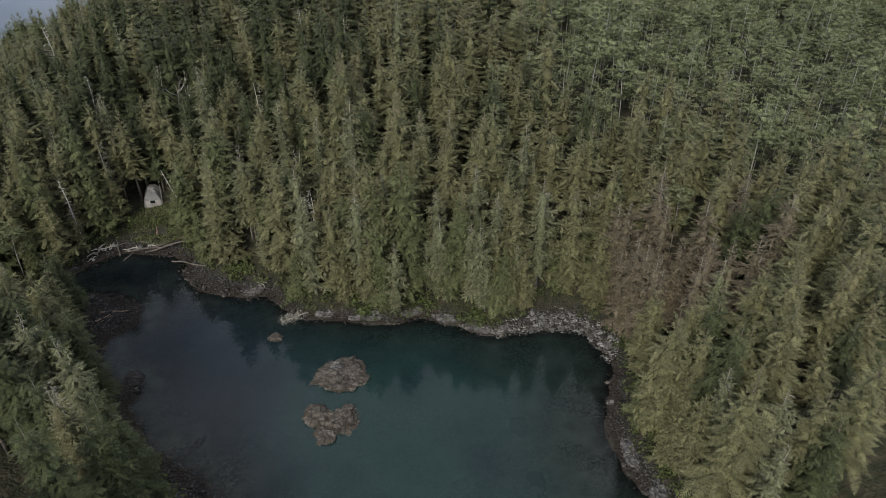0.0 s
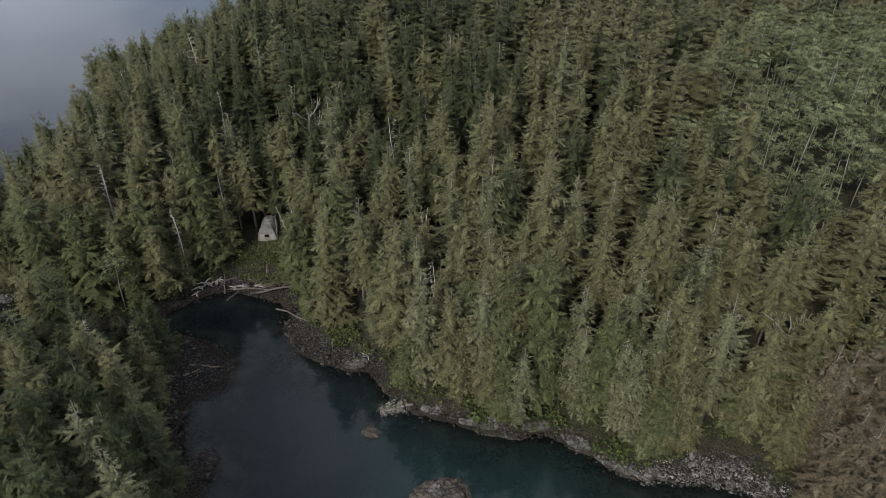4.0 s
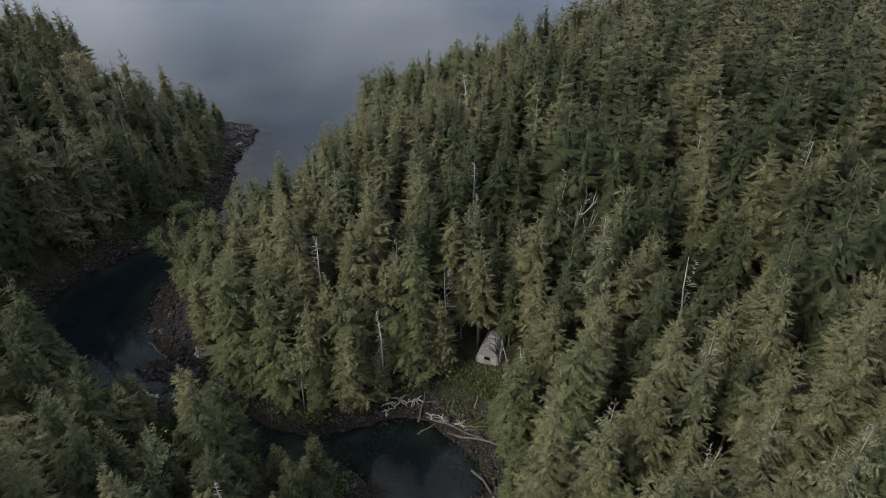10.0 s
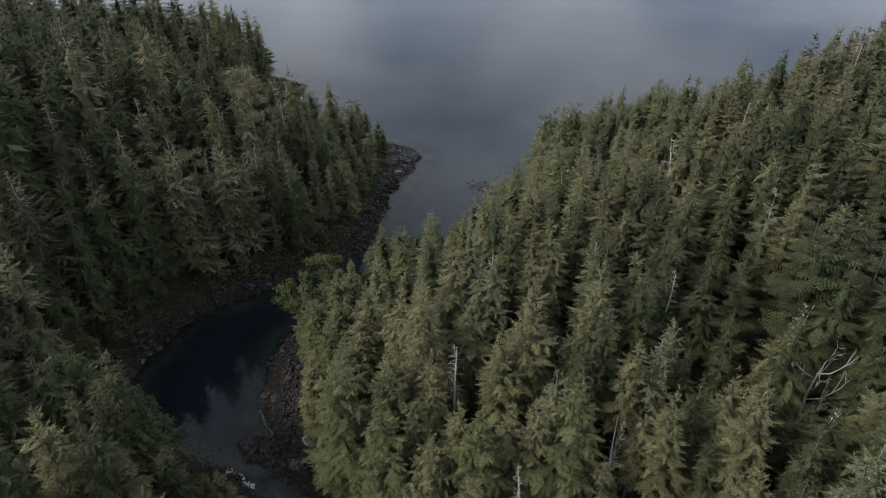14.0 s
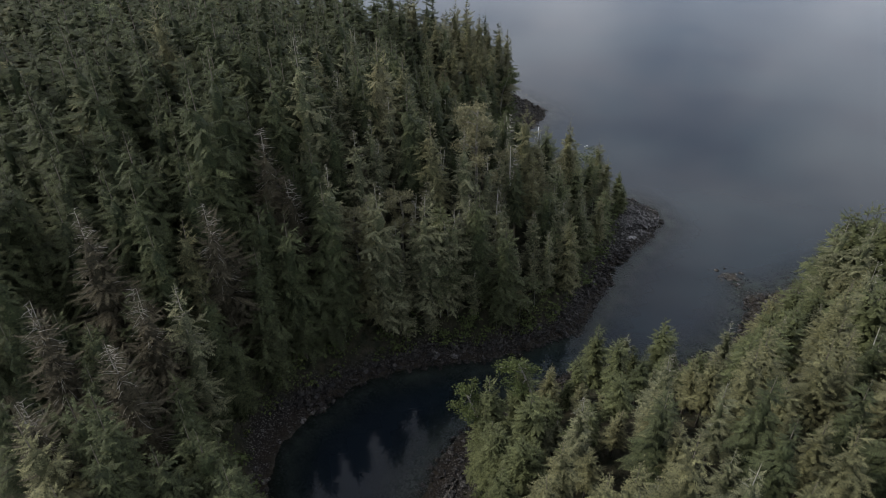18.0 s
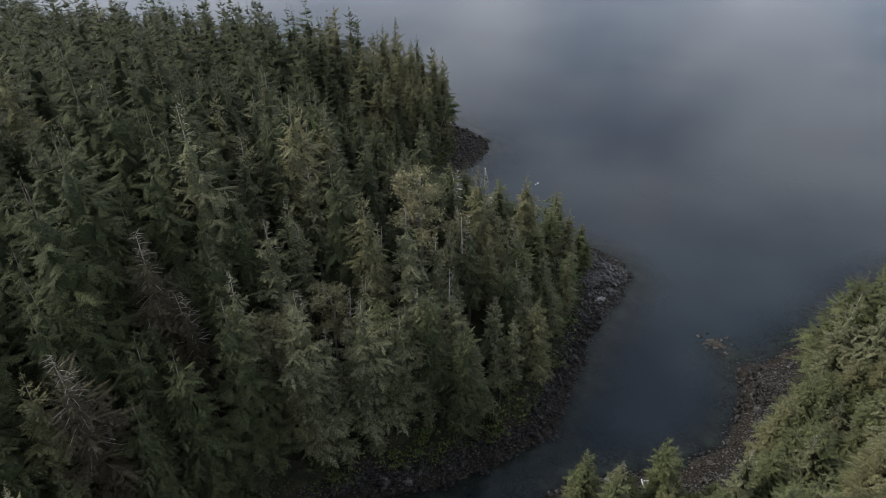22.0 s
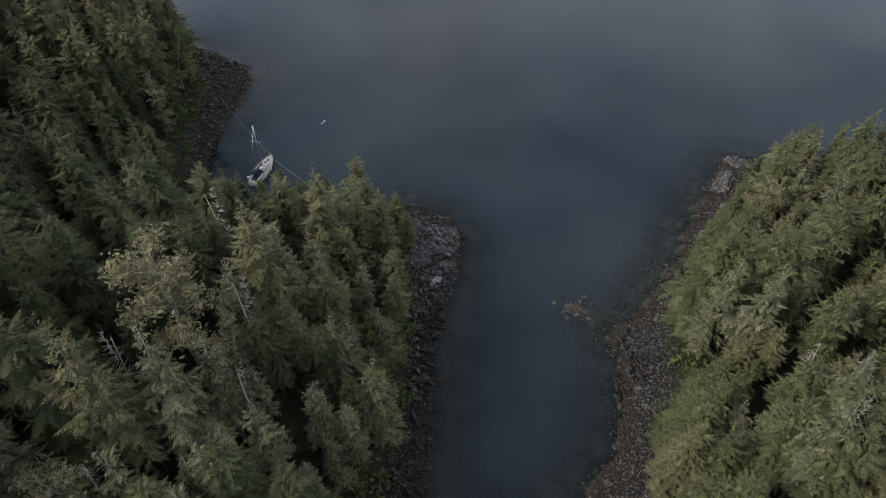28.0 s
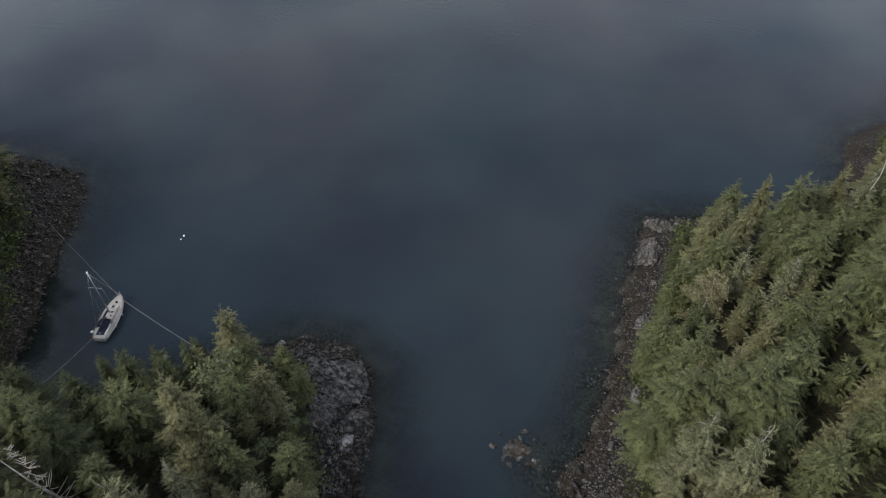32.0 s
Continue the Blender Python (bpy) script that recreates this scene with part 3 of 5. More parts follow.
def conifer(seed, tall=26.0, radius=3.4, bare=0.14, whorls=19, ring=7, rise=0.12, droop=0.34, gap=0.0, width=0.2, power=6.5, fine=0, fall=0.5):
    """Crown and trunk of a standing conifer, base at the origin."""
    rng = np.random.default_rng(seed)
    lean = rng.normal(0, 0.014, 2) * tall
    lev = bare + (1 - bare) * (1 - (1 - np.linspace(0, 0.985, whorls)) ** 1.12)
    az, z0, le, ri, dr = [], [], [], [], []
    lop, lean_in = rng.uniform(0, 2 * np.pi), rng.uniform(0.05, 0.3)
    thin = rng.uniform(bare, 0.9)
    for h in lev:
        k = max(5, int(round(ring * (0.72 + 0.4 * (1 - h)))))
        first = rng.uniform(0, 2 * np.pi)
        tier = rng.uniform(0.8, 1.15) * (0.75 if abs(h - thin) < 0.04 else 1.0)
        for j in range(k):
            if rng.random() < gap * (0.4 + h):
                continue
            a = first + j * 2 * np.pi / k + rng.normal(0, 0.25)
            low = np.clip((h - bare) / 0.1 + 0.7, 0, 1)
            az.append(a)
            z0.append((h + rng.normal(0, 0.4 / whorls)) * tall)
            le.append(max(0.42, crown_reach(h, tall, radius, power) * low * tier * rng.uniform(0.66, 1.22) * (1 + lean_in * np.cos(a - lop))))
            ri.append(rise + 0.8 * max(0, h - 0.70) / 0.30 + rng.normal(0, 0.09))
            dr.append(droop * (1 - 0.6 * h) + rng.normal(0, 0.07))
    v, f, t = boughs(rng, np.array(az), np.array(z0), np.array(le), np.array(ri), np.array(dr), width, fine, fall)
    # the close inner mass of needles behind the boughs, in ragged tiers
    tiers, sides = max(6, int(whorls * 0.5)), (8, 6, 5)[fine]
    hs = np.linspace(bare + 0.02, (0.80, 0.78, 0.68)[fine], tiers)
    core = []
    for i, h in enumerate(hs):
        r = crown_reach(h, tall, radius, power) * (0.46 if i % 2 else 0.24) * (1 - 0.6 * gap) * (1.0, 0.9, 0.65)[fine]
        a = np.arange(sides) * 2 * np.pi / sides + rng.uniform(0, 1)
        rr = r * rng.uniform(0.65, 1.3, sides)
        core.append(np.stack([np.cos(a) * rr, np.sin(a) * rr, h * tall - 0.35 * rr + rng.normal(0, 0.25, sides)], 1))
    cv = np.concatenate(core + [np.array([[0, 0, (0.86, 0.85, 0.78)[fine] * tall]])])
    cf = []
    for i in range(tiers - 1):
        for j in range(sides):
            p, q = i * sides + j, i * sides + (j + 1) % sides
            cf += [(p, q, q + sides), (p, q + sides, p + sides)]
    cf += [((tiers - 1) * sides + j, (tiers - 1) * sides + (j + 1) % sides, tiers * sides) for j in range(sides)]
    # tip 0 keeps the core dark: the crown's inner shadow as needle colour
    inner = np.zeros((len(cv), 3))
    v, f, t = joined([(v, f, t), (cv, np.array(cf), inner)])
    u = np.clip(v[:, 2:3] / tall, 0, 1.1)
    v[:, :2] += u * u * lean
    zs = np.array([-1.0, 0.3, 0.6, 0.9, 0.995]) * tall
    zs[0] = -1.5
    pts = np.stack([np.clip(zs / tall, 0, 2) ** 2 * lean[0], np.clip(zs / tall, 0, 2) ** 2 * lean[1], zs], 1)
    trunk = stem(pts, np.array([0.016, 0.011, 0.006, 0.0022, 0.0008]) * tall, (5, 4, 3)[fine])
    return (v, f, t), trunk


def crown_mesh(name, crown, leafy):
    """A crown as a mesh, with what its corners know of the fronds."""
    v, f, t = crown
    known = dict(tip=t) if t.ndim == 1 else dict(tip=t[:, 0], along=t[:, 1], across=t[:, 2])
    return numeric_mesh(name, v, f, leafy, False, **known)


def bare_limbs(seed, tall, radius, count, low=0.25, thick=0.05, droop=0.2):
    """Thin dead limbs, each a bent three-sided stem."""
    rng = np.random.default_rng(seed)
    chunks = []
    for _ in range(count):
        h = low + (1 - low) * rng.random() ** 0.8
        a = rng.uniform(0, 2 * np.pi)
        le = max(0.5, radius * (1.08 - h) ** 0.7 * rng.uniform(0.5, 1.2))
        o = np.array([np.cos(a), np.sin(a), 0])
        e = np.array([-np.sin(a), np.cos(a), 0]) * rng.normal(0, 0.18)
        pts = [o * 0.02 + [0, 0, h * tall], o * le * 0.5 + e * le * 0.4 + [0, 0, h * tall + le * 0.10], o * le + e * le + [0, 0, h * tall + le * (0.12 - droop)]]
        chunks.append(stem(pts, [thick, thick * 0.6, thick * 0.2], 3))
        if rng.random() < 0.6:
            m = pts[1]
            chunks.append(stem([m, m + (o * 0.35 + e * 2 + np.array([0, 0, rng.normal(0.05, 0.15)])) * le * 0.5], [thick * 0.5, thick * 0.15], 3))
    return joined(chunks)


def forked_snag(seed, tall=20.0):
    """Trunk and limbs of a dead leafless tree that forks again and again, its limbs curving upwards."""
    rng = np.random.default_rng(seed)
    trunk = stem([[0, 0, -1], [0.2, 0, 5], [-0.1, 0.2, 10], [0.3, 0.1, 15]], [0.3, 0.25, 0.19, 0.09], 6)
    limbs = []

    def grow(p, a, up, reach, thick, deep):
        q1 = p + np.array([math.cos(a) * math.cos(up), math.sin(a) * math.cos(up), math.sin(up)]) * reach * 0.5
        up2 = min(up + rng.uniform(0.1, 0.5), 1.45)
        q2 = q1 + np.array([math.cos(a) * math.cos(up2), math.sin(a) * math.cos(up2), math.sin(up2)]) * reach * 0.5
        limbs.append(stem([p, q1, q2], [thick, thick * 0.75, thick * 0.45], 4))
        if deep:
            for start in (q1, q2, q2):
                grow(start, a + rng.normal(0, 0.9), up + rng.normal(0.1, 0.3), reach * rng.uniform(0.45, 0.7), thick * 0.5, deep - 1)

    for k in range(6):
        grow(np.array([0, 0, tall * (0.46 + 0.05 * k)]), k * 2.4 + rng.normal(0, 0.3), rng.uniform(0.5, 0.9), rng.uniform(3.2, 5.2), 0.13, 2)
    return trunk, joined(limbs)


def leaf_cloud(seed, centres, spread, count, size, flat=0.5, frayed=False):
    """Many small leaf clusters round centres: bent pairs of triangles at all angles."""
    rng = np.random.default_rng(seed)
    centres = np.asarray(centres, float)
    c = centres[rng.integers(0, len(centres), count)] + rng.normal(0, 1, (count, 3)) * np.asarray(spread)
    u = rng.normal(0, 1, (count, 3))
    u[:, 2] *= flat
    u /= np.linalg.norm(u, axis=1)[:, None]
    q = np.cross(u, rng.normal(0, 1, (count, 3)) * [0.6, 0.6, 1.0])
    q /= np.linalg.norm(q, axis=1)[:, None] + 1e-9
    k = size * rng.uniform(0.6, 1.4, (count, 1))
    v = np.stack([c - u * k, c + q * k * 0.55 + [0, 0, 0.12 * size], c + u * k, c - q * k * 0.55 + [0, 0, 0.12 * size]], 1).reshape(-1, 3)
    b = np.arange(count)[:, None] * 4
    f = np.concatenate([b + [0, 1, 2], b + [0, 2, 3]])
    # higher clusters get a higher tip value, and so a paler tone
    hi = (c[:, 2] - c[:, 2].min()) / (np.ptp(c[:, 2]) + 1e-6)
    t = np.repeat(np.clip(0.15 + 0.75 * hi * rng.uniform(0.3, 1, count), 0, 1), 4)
    if not frayed:
        return v, f, t
    return v, f, np.stack([t, (np.array([[0.0, 0.8, 2.0, 0.8]]) * k).ravel(), np.tile([0.3, 1.0, 0.7, 1.0], count)], 1)


def broadleaf(seed, tall=17.0, leaves=420, size=0.42, forks=9):
    """Crown and limbs of an alder: pale forked stem, airy flat-topped clumps."""
    rng = np.random.default_rng(seed)
    top = np.array([rng.normal(0, 0.6), rng.normal(0, 0.6), tall * 0.92])
    wood = [stem([[0, 0, -1.2], top * [0.3, 0.3, 0.45], top * [0.8, 0.8, 0.75], top], [0.16, 0.12, 0.07, 0.02], 5)]
    spots = [top]
    for j in range(9):
        h = rng.uniform(0.42, 0.88)
        a = j * 2.4 + rng.normal(0, 0.3)
        le = tall * rng.uniform(0.11, 0.2) * (1.25 - 0.6 * h)
        p = top * [h, h, h]
        e = p + [np.cos(a) * le, np.sin(a) * le, le * rng.uniform(0.45, 0.95)]
        if j < forks:
            wood.append(stem([p, (p + e) / 2 + [0, 0, -0.15 * le], e], [0.07, 0.05, 0.015], 3))
        spots += [e, (p + 2 * e) / 3]
    return leaf_cloud(seed + 500, spots, (0.8, 0.8, 0.4), leaves, size, 0.3, True), joined(wood)


# ---- trees that stand out: x, y, height ----
SPRUCES = [(-13.3, 154.3, 27), (43.1, 75.7, 22), (-104.2, 158.0, 27)]
BROAD_SPRUCES = [(-166.8, 92.9, 35), (-158.5, 84.0, 30), (-174.0, 82.0, 33), (1.6, 157.7, 27), (-21.7, 143.6, 25), (-58.2, 69.2, 27), (-196.3, 105.0, 38), (-214.7, 115.6, 36), (-211.3, 119.8, 30), (-179.8, 94.3, 33), (-190.8, 86.4, 36)]
HEMLOCKS = [(-259.0, 195.5, 19), (-262.0, 189.0, 19), (-255.5, 203.0, 17), (-263.0, 201.0, 16), (-260.5, 207.0, 14), (-266.0, 194.0, 16), (16.3, 142.2, 26), (58.7, 65.3, 24)]
OLD_SPRUCES = [(6.6, 127.9, 23), (12.7, 131.6, 25), (-1.9, 135.9, 25), (-6.3, 158.4, 27), (-15.1, 143.7, 20), (46.3, 76.5, 25), (52.7, 70.6, 25),
               (50.4, 63.5, 24), (-212.7, 134.7, 25), (-211.0, 160.5, 23), (-152.2, 172.8, 22), (-120.3, 186.1, 24), (-101.2, 184.7, 24),
               (-151.3, 158.3, 20), (-212.0, 155.5, 20), (-211.0, 146.5, 18), (-212.1, 173.4, 19), (-220.0, 184.7, 18), (-206.0, 167.5, 17),
               (-224.9, 168.6, 20), (-208.6, 176.3, 18), (-185.1, 268.8, 20), (-140.4, 238.7, 24), (-99.2, 179.3, 26)]
BROAD_OLD = [(-126.2, 96.2, 15), (-228.1, 163.9, 31), (-212.1, 131.9, 24), (-194.9, 265.6, 18), (-216.5, 143.0, 22)]
BROWN_SPRUCES = [(49.3, 129.5, 29), (65.3, 124.6, 27), (69.6, 112.5, 28), (55.5, 111.7, 25), (51.6, 117.5, 22)]
SNAGS = [(-33.0, 140.5, 20), (39.6, 134.6, 15), (43.5, 111.0, 9), (-75.8, 186.8, 24), (-89.8, 201.7, 20), (-135.0, 225.5, 26),
         (-216.9, 146.1, 20), (-228.5, 155.3, 20), (-170.6, 233.1, 16), (-164.6, 236.0, 14), (-150.0, 335.0, 26)]
FORKED_SNAGS = [(-83.0, 196.5, 22), (36.9, 141.8, 17), (-41.0, 146.0, 17)]
CHOSEN = [(x, y, h, kind, r) for rows, kind, r in ((SPRUCES, 0, 3.2), (HEMLOCKS, 1, 3.2), (OLD_SPRUCES, 2, 3.2), (BROWN_SPRUCES, 4, 4.0), (BROAD_SPRUCES, 5, 5.0),
                                                  (BROAD_OLD, 6, 5.0), (SNAGS, 7, 1.6), (FORKED_SNAGS, 8, 1.6)) for x, y, h in rows]


# ---- the ground and the water ----
def ruler(low, high, step, reach):
    """Even steps from low to high, then ever wider ones out to the horizon."""
    out, g = [], step
    while sum(out) < reach:
        g *= 1.35
        out.append(g)
    far = np.cumsum(out)
    return np.concatenate([low - far[::-1], np.arange(low, high + step, step), high + step + far])


def sheet(xs, ys):
    gx, gy = np.meshgrid(xs, ys)
    nx = len(xs)
    i = (np.arange(len(ys) - 1)[:, None] * nx + np.arange(nx - 1)[None]).ravel()
    return gx.ravel(), gy.ravel(), np.stack([i, i + 1, i + nx + 1, i + nx], 1)


gx, gy, quads = sheet(ruler(-420, 120, 2.0, 4000), ruler(40, 380, 2.0, 4000))
gd, gw, gz = shore(gx, gy), np.maximum(strand_width(gx, gy), 1.0), ground(gx, gy)
land = tagged(new("ground", numeric_mesh("ground", np.stack([gx, gy, gz], 1), quads, SOIL, True,
              strand=np.clip((gw + 1.5 - gd) / 2.0, 0, 1), drowned=np.clip(-0.15 - gd / 2.5, 0, 1))),
              "mossy forest floor running down to gravel strands and silt", "ground", kind="structure")

gx, gy, quads = sheet(ruler(-480, 220, 4.0, 4000), ruler(-40, 420, 4.0, 4000))
gl, gs = inside_out(gx, gy, LAGOON_RING), inside_out(gx, gy, SEA_RING)
gdepth = -np.minimum(gl, gs)
gshoal = gdepth - 9.0 * hills(gx, gy, BARS)
# the lagoon is clear green water, murkier towards its western arm
green = np.where(gl < gs, np.clip((gx + 62) / 45, 0, 1), 0)
# stained marks bay and western arm: peaty water and tree shade as one dark colour
water = tagged(new("water", numeric_mesh("water", np.stack([gx, gy, 0 * gx], 1), quads, WATER, True,
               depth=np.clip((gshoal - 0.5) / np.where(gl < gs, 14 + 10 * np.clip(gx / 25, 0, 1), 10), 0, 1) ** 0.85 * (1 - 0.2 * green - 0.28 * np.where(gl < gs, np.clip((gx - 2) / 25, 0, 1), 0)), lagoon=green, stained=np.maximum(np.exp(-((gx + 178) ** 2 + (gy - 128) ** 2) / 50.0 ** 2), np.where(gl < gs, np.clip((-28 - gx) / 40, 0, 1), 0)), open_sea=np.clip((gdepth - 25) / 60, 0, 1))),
               "calm dark grey-green sea and lagoon mirroring cloud and trees", "water", kind="structure")


# ---- the forest ----
STANDS = [(90, 190, 42), (66, 236, 42), (130, 225, 60), (125, 290, 70), (170, 190, 60), (44, 186, 12)]       # alder
DYING = [(47, 118, 16), (60, 108, 9)]                                                                       # brown spruce
HOARY = [(-210, 138, 16), (-214, 156, 15), (-218, 180, 17), (-205, 195, 14), (-208, 150, 14), (-170, 228, 22), (-150, 165, 20), (5, 130, 22), (-40, 140, 18)]  # lichen-hung
LOW_TREES = [(-122, 118, 12, -0.3), (-265, 105, 55, 0.28), (-97, 119, 15, -0.5), (-45, 73, 13, -0.6), (-36, 62, 12, -0.6), (-150, 142, 12, -0.28), (-240, 205, 30, -0.30), (-272, 194, 13, -0.32), (-283, 190, 9, -0.2), (-166, 168, 24, -0.55), (-195, 305, 34, -0.42), (-118, 117, 15, -0.36), (-172, 245, 42, -0.26), (-300, 178, 30, -0.3), (-190, 200, 22, -0.25), (-205, 105, 26, 0.22), (-215, 118, 26, 0.1)]
OPEN_GROUND = [(-84, 160.5, 7.5), (-87.2, 171.5, 3.4), (-77, 160, 5.5), (-84.0, 166, 6.8)]
WALKED = [(-325, 196, 20), (-52, 158, 40), (-15, 140, 40), (0, 100, 62), (-55, 70, 40), (-60, 120, 52), (-110, 125, 52), (-160, 115, 55), (-210, 150, 58), (-185, 235, 55), (-270, 190, 40)]


def wooded(x, y):
    """The stretch of land whose woods belong to the place."""
    d = shore(x, y) - strand_width(x, y)
    ok = d > 1.1
    ok &= (y < 425) & (x < 0.66 * y + 20) & (x > -500)
    ok &= np.where(x < -120, y > 106 + 0.44 * (x + 97), np.where(x < -60, y > 70, y > 46))
    for cx, cy, r in OPEN_GROUND:
        ok &= np.hypot(x - cx, y - cy) > r
    return ok


def over(x, y, spots):
    total = 0.0
    for cx, cy, r in spots:
        total = total + np.exp(-((x - cx) ** 2 + (y - cy) ** 2) / (r * r))
    return total


rng = np.random.default_rng(7)
STEP = 6.4
cx, cy = np.meshgrid(np.arange(-500, 300, STEP), np.arange(-60, 430, STEP))
tx = (cx + (np.arange(cx.shape[0])[:, None] % 2) * STEP / 2).ravel()
ty = cy.ravel()
tx, ty = tx + rng.uniform(-0.42, 0.42, tx.size) * STEP, ty + rng.uniform(-0.42, 0.42, tx.size) * STEP
keep = wooded(tx, ty)
for hx, hy, hr in ((h[0], h[1], h[4]) for h in CHOSEN):
    keep &= np.hypot(tx - hx, ty - hy) > hr
tx, ty = tx[keep], ty[keep]
tall_wood = tx.size
ex, ey = rng.uniform(-360, 75, 9000), rng.uniform(46, 380, 9000)          # young trees crowd in along the coast
crowded = hills(ex, ey, LOW_TREES) < -0.12
bright_bank, west_bank = (ex > -85) & (ey > 116), (ex < -192) & (ey > 120)
young = wooded(ex, ey) & (np.select([crowded, bright_bank, west_bank], [22.0, 13.0, 12.0], 7.0) > shore(ex, ey) - strand_width(ex, ey))
young &= rng.random(9000) < np.select([crowded, bright_bank, west_bank], [0.6, 0.55, 0.6], 0.34)
for hx, hy, hr in ((h[0], h[1], h[4]) for h in CHOSEN):
    young &= np.hypot(ex - hx, ey - hy) > 0.6 * hr
tx, ty = np.concatenate([tx, ex[young]]), np.concatenate([ty, ey[young]])
tz = ground(tx, ty)
in_alder = over(tx, ty, STANDS) + rng.normal(0, 0.26, tx.size)
in_brown = over(tx, ty, DYING)
in_hoary = over(tx, ty, HOARY)
dice = rng.random(tx.size)
coast_off = shore(tx, ty)
# dark hemlock prevails here; on the southern woods its tone also stands for shadow
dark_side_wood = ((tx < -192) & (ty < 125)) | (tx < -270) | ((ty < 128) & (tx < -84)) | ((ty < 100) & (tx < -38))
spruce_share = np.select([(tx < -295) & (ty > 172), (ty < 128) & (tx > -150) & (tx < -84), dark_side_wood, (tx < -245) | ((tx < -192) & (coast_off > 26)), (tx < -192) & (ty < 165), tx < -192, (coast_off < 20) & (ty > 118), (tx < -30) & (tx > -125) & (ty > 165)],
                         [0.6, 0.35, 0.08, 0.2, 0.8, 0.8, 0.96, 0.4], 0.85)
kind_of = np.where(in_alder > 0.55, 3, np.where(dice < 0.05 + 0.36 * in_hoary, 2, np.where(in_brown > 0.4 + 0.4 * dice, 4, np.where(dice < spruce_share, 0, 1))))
size_of = (1 + hills(tx, ty, LOW_TREES)) * rng.normal(1.0, 0.17, tx.size).clip(0.55, 1.35)
size_of[tall_wood:] *= 0.62
size_of[kind_of == 3] *= rng.uniform(0.8, 1.3, (kind_of == 3).sum())
by_sea = (tx < -150) & (tx > -262) & (hills(tx, ty, LOW_TREES) < -0.15)         # bushy crowns shorn by the wind
bright_edge = (coast_off < 18) & (tx > -190) & (ty > 118) & (rng.random(tx.size) < 0.55)
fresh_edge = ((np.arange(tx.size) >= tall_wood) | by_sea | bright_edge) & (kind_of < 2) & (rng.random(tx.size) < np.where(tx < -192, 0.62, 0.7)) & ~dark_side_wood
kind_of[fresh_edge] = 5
leafy_edge = (np.arange(tx.size) >= tall_wood) & (tx < -192) & (tx > -262) & (rng.random(tx.size) < 0.34)
kind_of[leafy_edge], size_of[leafy_edge] = 3, rng.uniform(0.32, 0.52, leafy_edge.sum())
by_edge = shore(tx, ty) - strand_width(tx, ty) < 9
broad_of = size_of ** 0.85         # low trees stay broad
turn_of = rng.uniform(0, 360, tx.size)
nearness = np.min([np.hypot(tx - a, ty - b) / r for a, b, r in WALKED], axis=0)

KINDS = [("spruce_tree", SPRUCE, BARK, dict(radius=4.6, whorls=21, ring=7, power=8.5, width=0.20)),
         ("hemlock_tree", HEMLOCK, BARK, dict(radius=4.4, whorls=20, ring=7, rise=0.05, droop=0.45, power=8.0, width=0.21, fall=0.7)),
         ("old_spruce_tree", LICHEN, OLD_BARK, dict(radius=3.7, whorls=20, ring=7, gap=0.2, power=6.5, width=0.19)),
         ("alder_tree", ALDER, PALE_BARK, None),
         ("dying_spruce_tree", BROWN, OLD_BARK, dict(radius=4.6, whorls=20, ring=8, droop=0.42, rise=0.12, gap=0.03, width=0.17, power=8.0)),
         ("young_spruce_tree", YOUNG, BARK, dict(radius=5.0, whorls=19, ring=7, droop=0.4, power=6.5, width=0.21, fall=0.6))]
LABELS = [["tall dark olive-green spruce with drooping feathery boughs", "tall spruce with yellowish branch tips in dense forest"],
          ["tall dark green hemlock with fine drooping boughs", "slender green hemlock standing in dense forest"],
          ["old spruce hung with pale grey lichen, trunk showing"],
          ["light green alder with pale slender forked stems"],
          ["dying spruce with brown thinning needles and bare limbs"],
          ["young bushy fresh green spruce at the wood's edge"]]
GROUPS = ["spruces of the forest", "hemlocks of the forest", "lichen-hung old spruces", "alders of the forest", "dying brown spruces", "young spruces of the coast"]


def shape(kind, seed, level, edge):
    """Crown and wood of one kind of tree, in three grades of fineness."""
    name, leafy, bark, how = KINDS[kind]
    if how is None:
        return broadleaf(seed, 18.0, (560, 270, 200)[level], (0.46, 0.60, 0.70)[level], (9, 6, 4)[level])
    how = dict(how, bare=(0.28 if level < 2 else 0.2, 0.1)[edge])
    how["whorls"] = int(how["whorls"] * (0.84, 1.0)[edge])
    if level:
        how["whorls"], how["ring"], how["fine"] = int(how["whorls"] * (1.0, 1.0)[level - 1]), how["ring"] - level + 1, level
        how["width"] *= (1.15, 1.5)[level - 1]
    crown, trunk = conifer(seed, **how)
    if kind in (2, 4) and level < 2:
        trunk = joined([trunk, bare_limbs(seed + 90, 26.0, 3.4, 40 if level == 0 else 16)])
    return crown, trunk


grade = np.where(nearness < 0.86, 0, np.where(nearness < 1.45, 1, 2))
